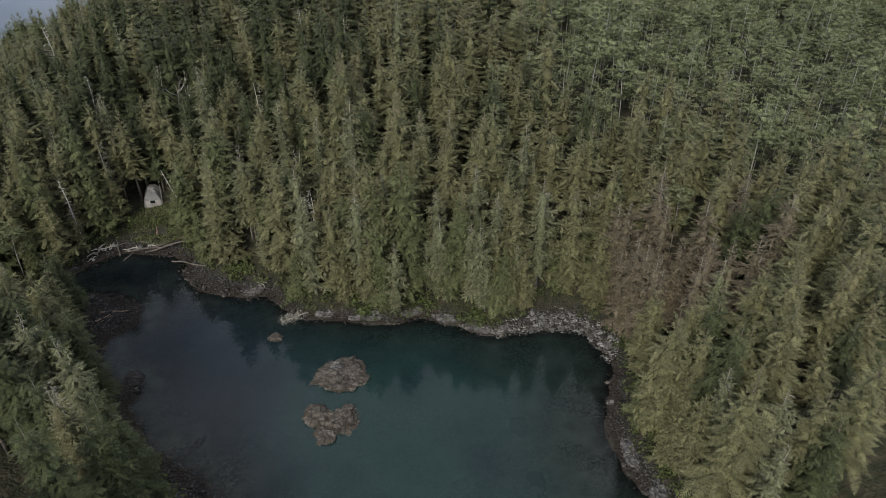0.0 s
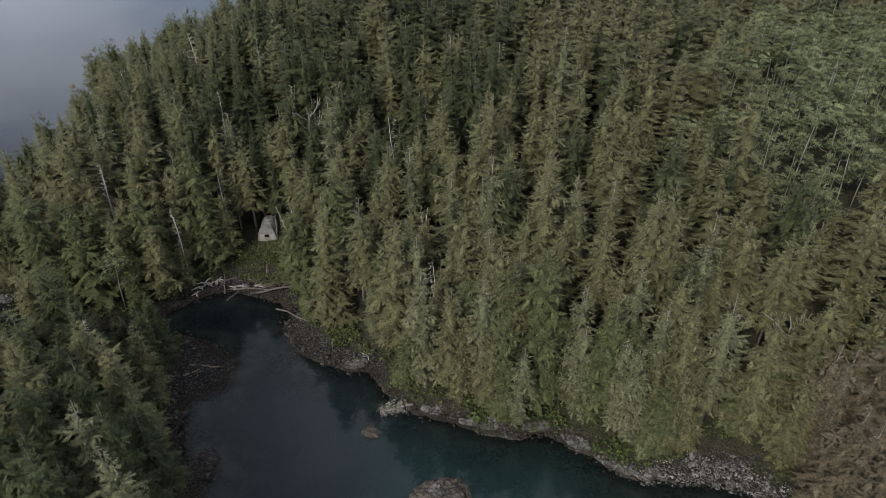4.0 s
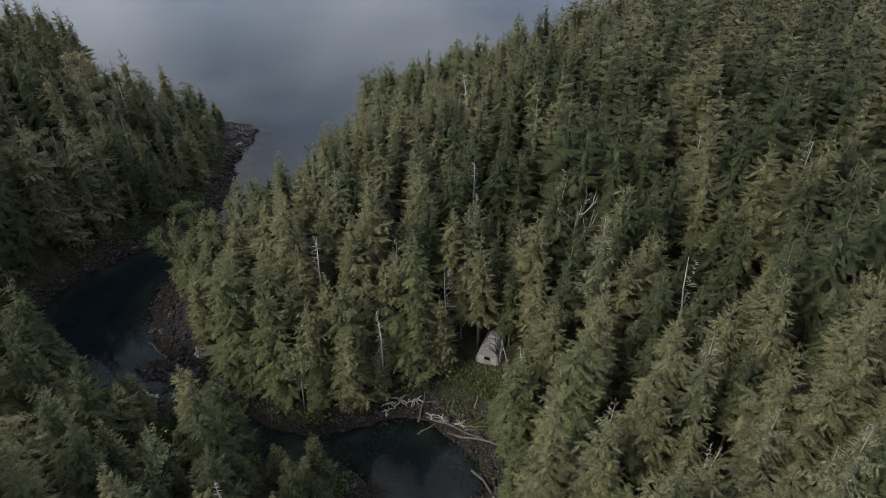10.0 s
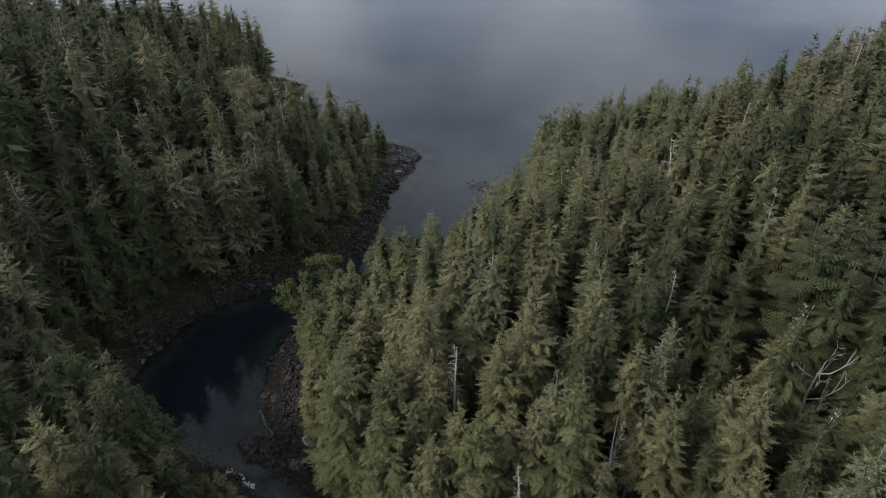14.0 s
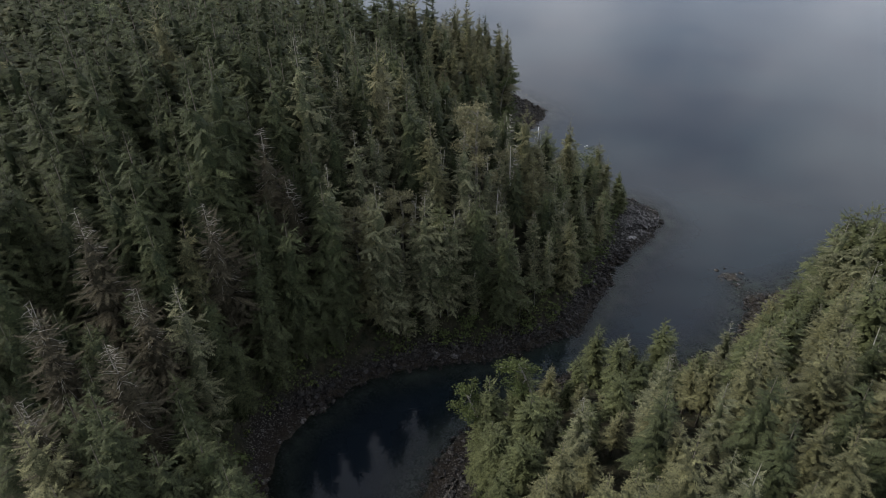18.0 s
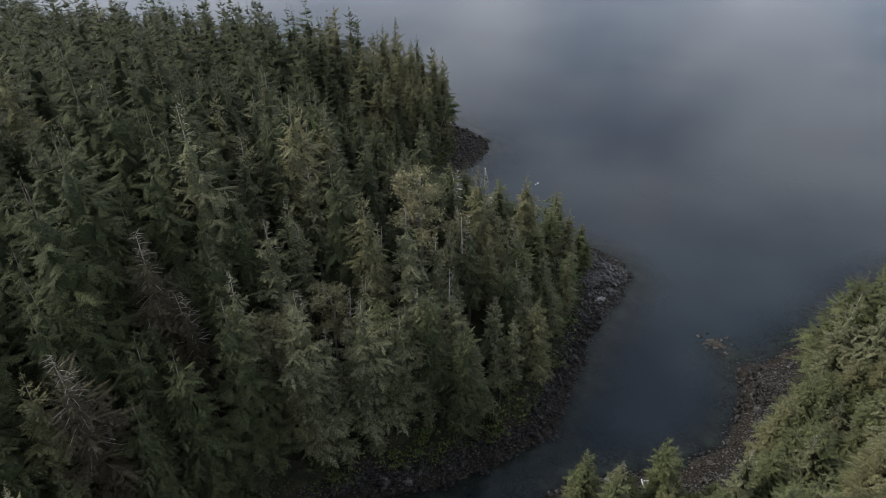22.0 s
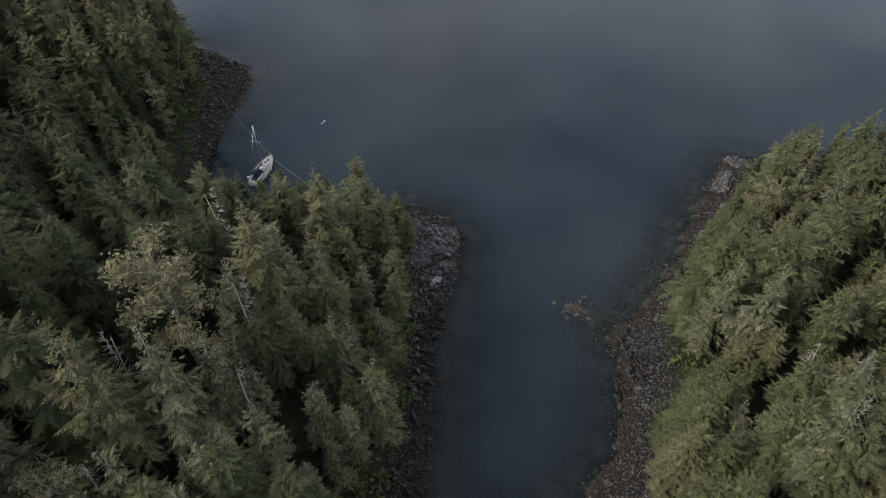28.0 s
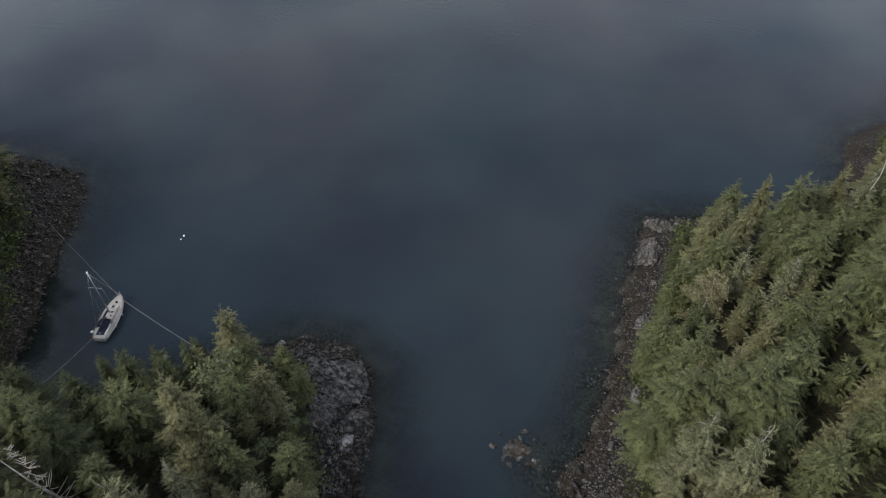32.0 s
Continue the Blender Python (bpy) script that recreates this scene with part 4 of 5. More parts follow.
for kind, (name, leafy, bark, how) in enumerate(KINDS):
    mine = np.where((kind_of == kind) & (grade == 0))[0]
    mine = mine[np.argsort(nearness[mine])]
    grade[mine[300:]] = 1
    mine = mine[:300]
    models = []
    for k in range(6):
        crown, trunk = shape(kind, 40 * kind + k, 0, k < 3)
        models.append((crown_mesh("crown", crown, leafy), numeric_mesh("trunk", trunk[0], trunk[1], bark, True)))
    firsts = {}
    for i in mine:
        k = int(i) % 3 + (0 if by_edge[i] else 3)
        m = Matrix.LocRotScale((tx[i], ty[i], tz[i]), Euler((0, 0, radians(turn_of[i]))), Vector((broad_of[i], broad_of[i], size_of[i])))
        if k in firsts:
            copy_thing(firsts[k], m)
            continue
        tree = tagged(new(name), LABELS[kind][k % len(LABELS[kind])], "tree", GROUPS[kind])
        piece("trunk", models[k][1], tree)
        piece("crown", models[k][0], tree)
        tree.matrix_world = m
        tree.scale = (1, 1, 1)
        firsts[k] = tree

WOODS = [("spruce_woods", "distant dark olive spruce woods covering the slopes"), ("hemlock_woods", "distant dark green hemlock woods covering the slopes"),
         ("old_spruce_woods", "distant pale lichen-hung spruces among the woods"), ("alder_woods", "light green alder woods on the slope"),
         ("dying_spruce_woods", "brown dying spruces among the woods"), ("young_spruce_woods", "fresh green young spruces along the coast")]
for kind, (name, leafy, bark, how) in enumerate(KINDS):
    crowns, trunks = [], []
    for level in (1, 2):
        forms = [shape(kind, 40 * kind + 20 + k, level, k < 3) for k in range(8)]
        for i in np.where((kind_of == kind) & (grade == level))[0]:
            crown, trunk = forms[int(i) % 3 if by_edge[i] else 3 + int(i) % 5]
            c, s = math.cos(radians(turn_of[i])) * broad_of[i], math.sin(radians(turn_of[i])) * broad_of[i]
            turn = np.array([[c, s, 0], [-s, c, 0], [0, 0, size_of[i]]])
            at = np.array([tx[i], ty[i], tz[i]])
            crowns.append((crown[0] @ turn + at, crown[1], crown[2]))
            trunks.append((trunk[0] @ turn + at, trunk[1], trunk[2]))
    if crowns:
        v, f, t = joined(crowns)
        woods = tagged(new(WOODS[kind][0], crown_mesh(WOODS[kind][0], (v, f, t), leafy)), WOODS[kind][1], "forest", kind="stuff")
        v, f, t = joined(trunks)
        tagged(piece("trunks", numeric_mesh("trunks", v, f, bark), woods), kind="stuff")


def stand(tree, x, y, tall, made_tall, turn):
    s = tall / made_tall
    tree.matrix_world = Matrix.LocRotScale((x, y, float(ground(x, y))), Euler((0, 0, turn)), Vector((s, s, s)))
    return tree


def build_tree(name, label, group, crown, trunk, leafy, bark, limbs=None):
    tree = tagged(new(name), label, "tree", group)
    piece("trunk", numeric_mesh("trunk", trunk[0], trunk[1], bark, True), tree)
    if crown is not None:
        piece("crown", crown_mesh("crown", crown, leafy), tree)
    if limbs is not None:
        tagged(piece("dead_limb", numeric_mesh("limbs", limbs[0], limbs[1], bark, True), tree), kind="stuff")
    return tree


for j, (x, y, tall, kind, r) in enumerate(CHOSEN):
    turn = 1.7 * j
    if kind in (0, 1, 2, 4):
        crown, trunk = conifer(700 + j, **dict(KINDS[kind][3], whorls=24, bare=0.12))
        limbs = bare_limbs(800 + j, 26.0, 4.2, 60) if kind in (2, 4) else None
        stand(build_tree(KINDS[kind][0], LABELS[kind][0], GROUPS[kind], crown, trunk, KINDS[kind][1], KINDS[kind][2], limbs), x, y, tall, 26.0, turn)
    elif kind == 5:
        crown, trunk = conifer(700 + j, tall=30.0, radius=6.0, whorls=26, ring=10, rise=0.28, droop=0.42, power=11.0, width=0.11, bare=0.15, gap=0.06)
        limbs = bare_limbs(800 + j, 30.0, 5.6, 90, 0.3, 0.06, 0.1)
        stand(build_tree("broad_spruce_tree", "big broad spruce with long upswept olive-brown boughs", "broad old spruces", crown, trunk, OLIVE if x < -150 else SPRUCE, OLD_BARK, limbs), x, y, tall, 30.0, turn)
    elif kind == 6:
        rng6 = np.random.default_rng(j)
        spots, wood = [], [stem([[0, 0, -1], [0.2, 0, 9], [-0.3, 0.3, 16], [0.4, 0, 21.5]], [0.34, 0.28, 0.2, 0.06], 7)]
        for k in range(16):
            a, h = k * 2.4, 9.5 + 12 * (k / 16) + rng6.normal(0, 0.4)
            le = rng6.uniform(2.6, 5.6) * (1.15 - 0.5 * k / 16)
            e = np.array([math.cos(a) * le, math.sin(a) * le, h + le * rng6.uniform(-0.05, 0.35)])
            wood.append(stem([[0, 0, h], e * [0.5, 0.5, 1] + [0, 0, 0.3], e], [0.13, 0.09, 0.03], 4))
            spots += [e, e * [0.45, 0.45, 1], e * [0.7, 0.7, 1], e * [0.85, 0.85, 1] + [0, 0, 0.5]]
        crown = leaf_cloud(900 + j, spots, (0.65, 0.65, 0.4), 5200, 0.30, 0.5, True)
        stand(build_tree("old_spruce_tree", "broad old spruce, crown clotted with pale yellow-grey lichen", GROUPS[2], crown, joined(wood), GOLD, OLD_BARK), x, y, tall, 23.0, turn)
    else:
        rng7 = np.random.default_rng(60 + j)
        bend = rng7.normal(0, 0.5, (3, 2))
        trunk = stem([[0, 0, -1], [*bend[0] * 0.4, 7], [*bend[1], 14], [*(bend[1] + bend[2]), 19.8]], [0.30, 0.22, 0.13, 0.03], 6)
        limbs = bare_limbs(800 + j, 20.0, 2.9, 60, 0.3, 0.075, -0.05 if j % 2 else 0.25)
        if kind == 8:
            trunk, limbs = forked_snag(60 + j)
        stand(build_tree("dead_tree", "bare bleached dead tree standing among green spruces", "dead standing trees", None, trunk, None, DEAD_WOOD, limbs), x, y, tall, 20.0, turn)

# flat-topped trees bent by the wind stand out over the water
for j, (x, y, top, toward) in enumerate(((-166.4, 148.4, 19.5, 250), (-338.0, 209.0, 16.0, 30), (-327.0, 203.0, 22.0, 40), (-167.5, 158.5, 25.0, 260))):
    rng8, high, a0 = np.random.default_rng(400 + j), top - float(ground(x, y)), radians(toward)
    lean = np.array([math.cos(a0), math.sin(a0), 0]) * 0.22 * high
    wood, spots = [stem([[0, 0, -1], lean * 0.1 + [0, 0, 0.4 * high], lean * 0.6 + [0, 0, 0.75 * high], lean + [0, 0, 0.97 * high]], [0.3, 0.24, 0.16, 0.05], 7)], []
    for k in range(11):
        a, h = a0 + rng8.normal(0, 1.3), rng8.uniform(0.62, 0.97)
        le = rng8.uniform(1.8, 4.4)
        p = lean * (h - 0.1) + np.array([0, 0, h * high])
        e = p + np.array([math.cos(a) * le, math.sin(a) * le, rng8.uniform(0.0, 0.9)])
        wood.append(stem([p, (p + e) / 2 + [0, 0, -0.15], e], [0.09, 0.06, 0.02], 4))
        spots += [e, e * 0.75 + p * 0.25, e * 0.5 + p * 0.5 + [0, 0, 0.2]]
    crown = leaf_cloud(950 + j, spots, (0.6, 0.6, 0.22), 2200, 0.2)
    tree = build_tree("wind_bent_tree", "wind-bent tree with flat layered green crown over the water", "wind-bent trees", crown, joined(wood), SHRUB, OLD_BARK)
    tree.location = (x, y, float(ground(x, y)))

# more bare stems stand about in the woods
rng = np.random.default_rng(5)
spars = []
for k in range(5):
    bend = rng.normal(0, 0.45, (3, 2))
    trunk = stem([[0, 0, -1], [*bend[0] * 0.4, 7], [*bend[1], 14], [*(bend[1] + bend[2]), 19.8]], [0.27, 0.2, 0.12, 0.03], 6)
    spars.append(build_tree("dead_tree", "bare bleached dead tree standing among green spruces", "dead standing trees", None, trunk, None, DEAD_WOOD,
                            bare_limbs(1200 + k, 20.0, 2.6, 56, 0.3, 0.06, (-0.1, 0.2)[k % 2])))
placed = 0
while placed < 62:
    x, y, k = rng.uniform(-262, -20), rng.uniform(110, 330), placed % 5
    if (x < -192 and not 160 < y < 222) or not wooded(np.array([x]), np.array([y]))[0]:
        continue
    s = rng.uniform(15, 24.5) / 20
    m = Matrix.LocRotScale((x, y, float(ground(x, y))), Euler((rng.normal(0, 0.04), rng.normal(0, 0.04), rng.uniform(0, 6.3))), Vector((s, s, s)))
    if placed < 5:
        spars[k].matrix_world = m
    else:
        copy_thing(spars[k], m)
    placed += 1

# two bleached stems lean together beside the meadow, a small one stands by the hut
for x, y, tall, ex, ey, j in ((-73.9, 164.0, 19, -0.22, 0.12, 1), (-73.0, 164.4, 20, -0.13, 0.10, 2), (-84.2, 171.0, 8, -0.08, 0.02, 3)):
    trunk = stem([[0, 0, -1], [0.1, 0, 7], [0, 0.15, 14], [0.1, 0, 19.8]], [0.26, 0.2, 0.12, 0.03], 6)
    tree = build_tree("dead_tree", "slender bleached dead stem with bare side branches", "dead standing trees", None, trunk, None, DEAD_WOOD,
                      bare_limbs(870 + j, 20.0, 3.0, 60, 0.08, 0.045, 0.3))
    s = tall / 20
    tree.matrix_world = Matrix.LocRotScale((x, y, float(ground(x, y))), Euler((-ey, ex, j)), Vector((s, s, s)))


# ---- shrubs, grass and stones ----
def scatter(seed, count, x0, x1, y0, y1, test):
    rng = np.random.default_rng(seed)
    x, y = rng.uniform(x0, x1, count), rng.uniform(y0, y1, count)
    ok = test(x, y)
    return x[ok], y[ok], rng


def fringe(x, y):
    d = shore(x, y) - strand_width(x, y)
    return (d > -0.5) & (d < 4.2) & wooded_or_edge(x, y)


def wooded_or_edge(x, y):
    return (y < 380) & (y > np.where(x < -120, 100 + 0.44 * (x + 97), 55)) & (x > -380) & (x < 75)


bx, by, rng = scatter(11, 34000, -380, 75, 40, 380, fringe)
bz = ground(bx, by)
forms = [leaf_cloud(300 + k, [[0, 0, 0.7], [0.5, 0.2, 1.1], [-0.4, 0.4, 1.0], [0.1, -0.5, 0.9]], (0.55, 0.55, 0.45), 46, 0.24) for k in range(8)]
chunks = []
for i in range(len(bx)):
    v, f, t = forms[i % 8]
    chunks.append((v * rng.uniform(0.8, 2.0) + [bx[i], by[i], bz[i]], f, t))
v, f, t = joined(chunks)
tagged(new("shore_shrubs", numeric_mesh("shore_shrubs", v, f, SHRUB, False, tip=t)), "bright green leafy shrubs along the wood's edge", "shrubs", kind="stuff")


def meadow(x, y):
    return (np.hypot((x + 84) / 8.5, (y - 164) / 7.5) < 1) & (shore(x, y) > 4)


mx, my, rng = scatter(12, 9000, -94, -74, 154, 174, meadow)
mz = ground(mx, my)
ang, tall = rng.uniform(0, 6.3, len(mx)), rng.uniform(0.25, 0.65, len(mx))
o = np.stack([np.cos(ang), np.sin(ang), 0 * ang], 1) * 0.07
c = np.stack([mx, my, mz], 1)
up = np.stack([rng.normal(0, 0.25, len(mx)), rng.normal(0, 0.25, len(mx)), tall], 1)
v = np.stack([c - o, c + o, c + up, c + up * 0.7 + o * 1.3], 1).reshape(-1, 3)
k = np.arange(len(mx))[:, None] * 4
tagged(new("meadow_grass", numeric_mesh("meadow_grass", v, np.concatenate([k + [0, 1, 2], k + [1, 3, 2]]), GRASS, False, tip=np.tile([0, 0, 0.8, 0.9], len(mx)))),
       "rough green beach grass below the hut", "grass", kind="stuff")


def lump(seed, size, rough=0.35, level=2, flat=0.6):
    """An angular stone: a ball cut and pushed by noise."""
    bm = bmesh.new()
    bmesh.ops.create_icosphere(bm, subdivisions=level, radius=1.0)
    off = Vector((seed * 3.1, seed * 1.7, seed * 0.9))
    for p in bm.verts:
        q = p.co.copy()
        k = 1 + rough * noise.noise(q * 1.3 + off) + 0.5 * rough * noise.noise(q * 3.1 + off) + rough * 0.5 * (noise.cell(q * 1.6 + off) - 0.5)
        p.co = Vector((q.x * size[0] * k, q.y * size[1] * k, q.z * size[2] * k * (flat if q.z < 0 else 1)))
    return bm


def stone_mesh(seed, mat, level=2):
    bm = lump(seed, (1, 0.8, 0.62), 0.45, level)
    me = bpy.data.meshes.new("boulder")
    bm.to_mesh(me)
    bm.free()
    me.materials.append(mat)
    return me


def cobble_shape(seed):
    bm = lump(seed, (1, 0.72, 0.6), 1.15, 1)
    bm.verts.ensure_lookup_table()
    v = np.array([p.co[:] for p in bm.verts])
    f = np.array([[p.index for p in q.verts] for q in bm.faces])
    bm.free()
    return v, f


COBBLES = [cobble_shape(k) for k in range(12)]


def cobble_field(name, label, seed, count, area, mat, low, high, test):
    x, y, rng = scatter(seed, count, *area, test)
    z = ground(x, y)
    vs, fs, at = [], [], 0
    for i in range(len(x)):
        v, f = COBBLES[i % 12]
        s, a = low + (high - low) * rng.random() ** 3, rng.uniform(0, 6.3)
        c, sn = math.cos(a), math.sin(a)
        vs.append(v @ np.array([[c, sn, 0], [-sn, c, 0], [0, 0, 1]]) * s + [x[i], y[i], z[i] + 0.15 * s])
        fs.append(f + at)
        at += len(v)
    if vs:
        tagged(new(name, numeric_mesh(name, np.concatenate(vs), np.concatenate(fs), mat)), label, "stones", kind="stuff")


def on_strand(x, y):
    d = shore(x, y)
    return (d > -1.3) & (d < strand_width(x, y) + 0.8)


def pale_beach(x, y):
    return on_strand(x, y) & (np.hypot(x - 28, y - 122) < 16)


def tip(x, y):
    return (x < -228) & (y > 204)


def dark_side(x, y):
    return on_strand(x, y) & ~pale_beach(x, y)


cobble_field("shore_stones", "grey stones strewn along the sea strand", 21, 30000, (-216, -165, 180, 305), ROCK, 0.12, 0.42, dark_side)
cobble_field("sunken_stones", "dim stones lying in the shallows off the strand", 27, 4500, (-222, -190, 222, 300), ROCK, 0.1, 0.42, lambda x, y: (shore(x, y) < -0.8) & (hills(x, y, BARS) - 0.10 * np.minimum(-shore(x, y), 10) > -0.75))
cobble_field("tide_stones", "black wet weedy stones under the western trees", 25, 44000, (-262, -150, 105, 230), DARK_ROCK, 0.2, 1.0, lambda x, y: dark_side(x, y) & (x < -190) & ~tip(x, y))
cobble_field("tip_stones", "grey angular stones heaped on the point's tip", 28, 8000, (-256, -226, 203, 230), ROCK, 0.12, 0.6, lambda x, y: dark_side(x, y) & tip(x, y))
cobble_field("creek_stones", "brown wet stones along creek and bay", 26, 9000, (-190, -120, 118, 182), DARK_ROCK, 0.15, 0.8, dark_side)
cobble_field("point_stones", "dark wet stones on the far rocky point", 22, 6500, (-365, -295, 185, 228), WEEDY_ROCK, 0.2, 0.9, dark_side)
cobble_field("lagoon_stones", "weedy brown stones round the lagoon rim", 23, 30000, (-150, 48, 60, 160), DARK_ROCK, 0.12, 0.7, dark_side)
cobble_field("pale_cobbles", "pale grey cobbles heaped on the lagoon beach", 24, 13000, (10, 44, 104, 128), PALE_ROCK, 0.14, 0.42, pale_beach)

# ---- boulders ----
MODELS = [stone_mesh(40 + k, (ROCK, DARK_ROCK, PALE_ROCK)[k % 3]) for k in range(12)]
sx, sy, rng = scatter(31, 9000, -262, 45, 80, 305, lambda x, y: (shore(x, y) > -0.8) & (shore(x, y) < strand_width(x, y)))
for i in range(min(len(sx), 260)):
    s = 0.45 + 0.75 * rng.random() ** 2
    k = int(rng.integers(0, 12))
    if k % 3 == 2 and not pale_beach(sx[i], sy[i]):
        k -= 1 + int(sx[i] > -190)
    rock = tagged(new("boulder", MODELS[k]), ("angular grey boulder on the stony strand", "dark weed-stained boulder at the tide line", "pale grey boulder on the strand")[k % 3],
                  "boulder", "boulders of the strand")
    rock.matrix_world = Matrix.LocRotScale((sx[i], sy[i], float(ground(sx[i], sy[i])) + 0.1 * s), Euler((0, 0, rng.uniform(0, 6.3))), Vector((s, s, s)))


def outcrop(x, y, size, turn, mat, label, seed, name="rock_outcrop", sink=0.45, level=5, rough=0.28, blocky=1.0):
    bm = lump(seed, size, rough, level if max(size) > 3.3 else min(level, 4), 0.8)
    for p in bm.verts:
        q = p.co * 0.9
        q.z *= 0.4
        far, spots = noise.voronoi(q * 0.9 + Vector((seed, seed, 0)))
        crack = min(far[1] - far[0], 0.22) / 0.22          # blocks parted by cracks, each at its own height
        p.co.z += blocky * size[2] * (0.42 * noise.noise(spots[0] * 3.7) + 0.26 * crack - 0.26) + 0.05 * noise.noise(p.co * 3.0)
    me = bpy.data.meshes.new(name)
    bm.to_mesh(me)
    bm.free()
    me.materials.append(mat)
    ob = tagged(new(name, me), label, "rock")
    ob.matrix_world = Matrix.LocRotScale((x, y, max(float(ground(x, y)), -0.7) + size[2] * (0.25 - sink)), Euler((0, 0, radians(turn))), None)
    return ob


for x, y, size, turn, mat, label in (
        (-243.0, 220.0, (7.0, 5.0, 1.5), 20, ROCK, "cracked grey bedrock knoll at the tip of the point"),
        (-240.5, 213.0, (5.6, 3.6, 1.4), 60, ROCK, "fractured grey bedrock slab above the strand"),
        (-235.0, 216.8, (3.2, 2.2, 1.0), 70, ROCK, "cracked grey bedrock ledge at the water"),
        (-233.0, 212.8, (2.2, 1.2, 0.8), 100, PALE_ROCK, "smooth pale grey rock slab on the strand"),
        (-216.0, 196.5, (3.0, 1.8, 1.1), 50, DARK_ROCK, "black weedy rock at the water's edge"),
        (-212.5, 295.4, (3.6, 2.2, 2.0), 10, ROCK, "pale bare rock head at the wood's corner"),
        (-211.3, 286.6, (2.6, 4.4, 1.7), 10, ROCK, "pale grey bedrock rib above the strand"),
        (-196.6, 250.3, (1.5, 3.6, 0.9), 25, ROCK, "long smooth grey rock slab among stones"),
        (-193.8, 247.0, (1.2, 2.6, 0.7), 30, ROCK, "smooth grey rock slab among stones"),
        (-202.8, 267.0, (2.2, 3.0, 0.8), 15, ROCK, "flat grey bedrock on the upper strand"),
        (-199.5, 258.8, (1.4, 2.8, 0.8), 20, ROCK, "flat grey bedrock on the upper strand"),
        (-147.0, 127.6, (5.0, 3.8, 2.1), 30, DARK_ROCK, "big weed-fringed rock standing in the creek mouth"),
        (-139.5, 132.4, (2.0, 1.4, 1.1), 80, ROCK, "blocky brown rock beside the creek"),
        (-142.3, 136.6, (2.4, 1.5, 1.2), 10, PALE_ROCK, "pale rock slab under the trees"),
        (-124.8, 134.2, (2.6, 1.6, 1.1), 0, DARK_ROCK, "mossy rock ledge beside the creek"),
        (-29.5, 126.6, (3.0, 1.4, 1.5), 0, ROCK, "low grey rock bluff under shore trees"),
        (-18.0, 125.4, (4.6, 1.5, 1.4), 5, ROCK, "low brown rock bluff under shore trees"),
        (-8.5, 127.0, (4.2, 1.5, 1.3), 10, ROCK, "stained grey rock ledge above the lagoon"),
        (0.5, 125.0, (3.8, 1.6, 1.5), -15, ROCK, "blocky grey rock ledge above the lagoon"),
        (8.2, 121.6, (4.2, 1.8, 1.5), -20, ROCK, "blocky grey rock ledge at the water"),
        (14.5, 120.8, (2.6, 1.4, 1.3), 10, ROCK, "blocky grey rock ledge at the water"),
        (-50.0, 136.0, (3.2, 1.8, 1.0), 20, ROCK, "stained rock slab on the lagoon rim"),
        (36.5, 84.0, (1.6, 4.2, 1.0), -5, ROCK, "smooth dark rock shelf under the trees"),
        (40.0, 75.5, (1.8, 4.0, 1.2), -30, ROCK, "pale grey rock shelf under the trees"),
        (-68.5, 104.0, (2.6, 3.6, 0.9), 10, DARK_ROCK, "dark weedy rock spit at the lagoon's edge"),
        (-49.0, 86.0, (1.0, 3.0, 0.6), -20, DARK_ROCK, "dark weedy rock spit at the lagoon's edge")):
    outcrop(x, y, size, turn, mat, label, abs(x) * 0.37 + y * 0.11)

for x, y, size, turn, label in ((-22.5, 105.8, (6.6, 5.2, 1.7), 30, "weedy brown rock islet with a bare grey crown"),
                                (-26.6, 94.0, (3.2, 3.0, 1.2), 10, "weed-covered brown rock islet lobe"),
                                (-20.8, 92.4, (3.6, 4.0, 1.2), -15, "weed-covered brown rock islet lobe"),
                                (-23.6, 88.6, (2.6, 3.0, 1.0), 20, "weed-covered brown rock islet lobe"),
                                (-40.0, 118.0, (2.0, 1.6, 0.8), 0, "small yellow-brown weedy rock awash"),
                                (-209.5, 230.0, (2.4, 2.0, 0.5), 40, "low brown shoal rock awash in the channel")):
    islet = outcrop(x, y, size, turn, ROCK if x < -100 else WEEDY_ROCK, label, abs(x) * 0.21 + y * 0.3, "rock_islet", level=5, rough=0.3, blocky=0.35)
    for p in islet.data.vertices:          # its top is a heap of weedy stones
        cell = noise.voronoi(p.co * 2.4 + Vector((x, y, 0)))[0][0]
        p.co += Vector((p.co.x * 0.05, p.co.y * 0.05, 0.30)) * (0.5 - cell)
    islet.location.z = -0.1
tagged(outcrop(-23.8, 106.8, (1.7, 1.3, 0.7), 20, ROCK, "bare grey boulder crowning the islet", 3.3, "boulder", rough=0.3), category="boulder").location.z = 1.35


WEED = plain("dark_sea_weed", (0.012, 0.016, 0.010), (0.028, 0.030, 0.018), 1.5, 0.8, 0.05)
for x, y, r in ((16.0, 93.0, 3.0), (4.0, 81.0, 2.0), (18.0, 80.0, 2.2), (-6.0, 83.0, 2.2), (8.0, 104.0, 1.6), (-12.0, 76.0, 2.4)):
    bed = outcrop(x, y, (r, r * 0.8, 0.5), x * 7, WEED, "dark round weed patch on the lagoon bed", x + 40, "weed_patch", level=3)
    bed.location.z = float(ground(x, y)) + 0.1
    tagged(bed, category="sea weed", group="weed patches")


rng = np.random.default_rng(91)
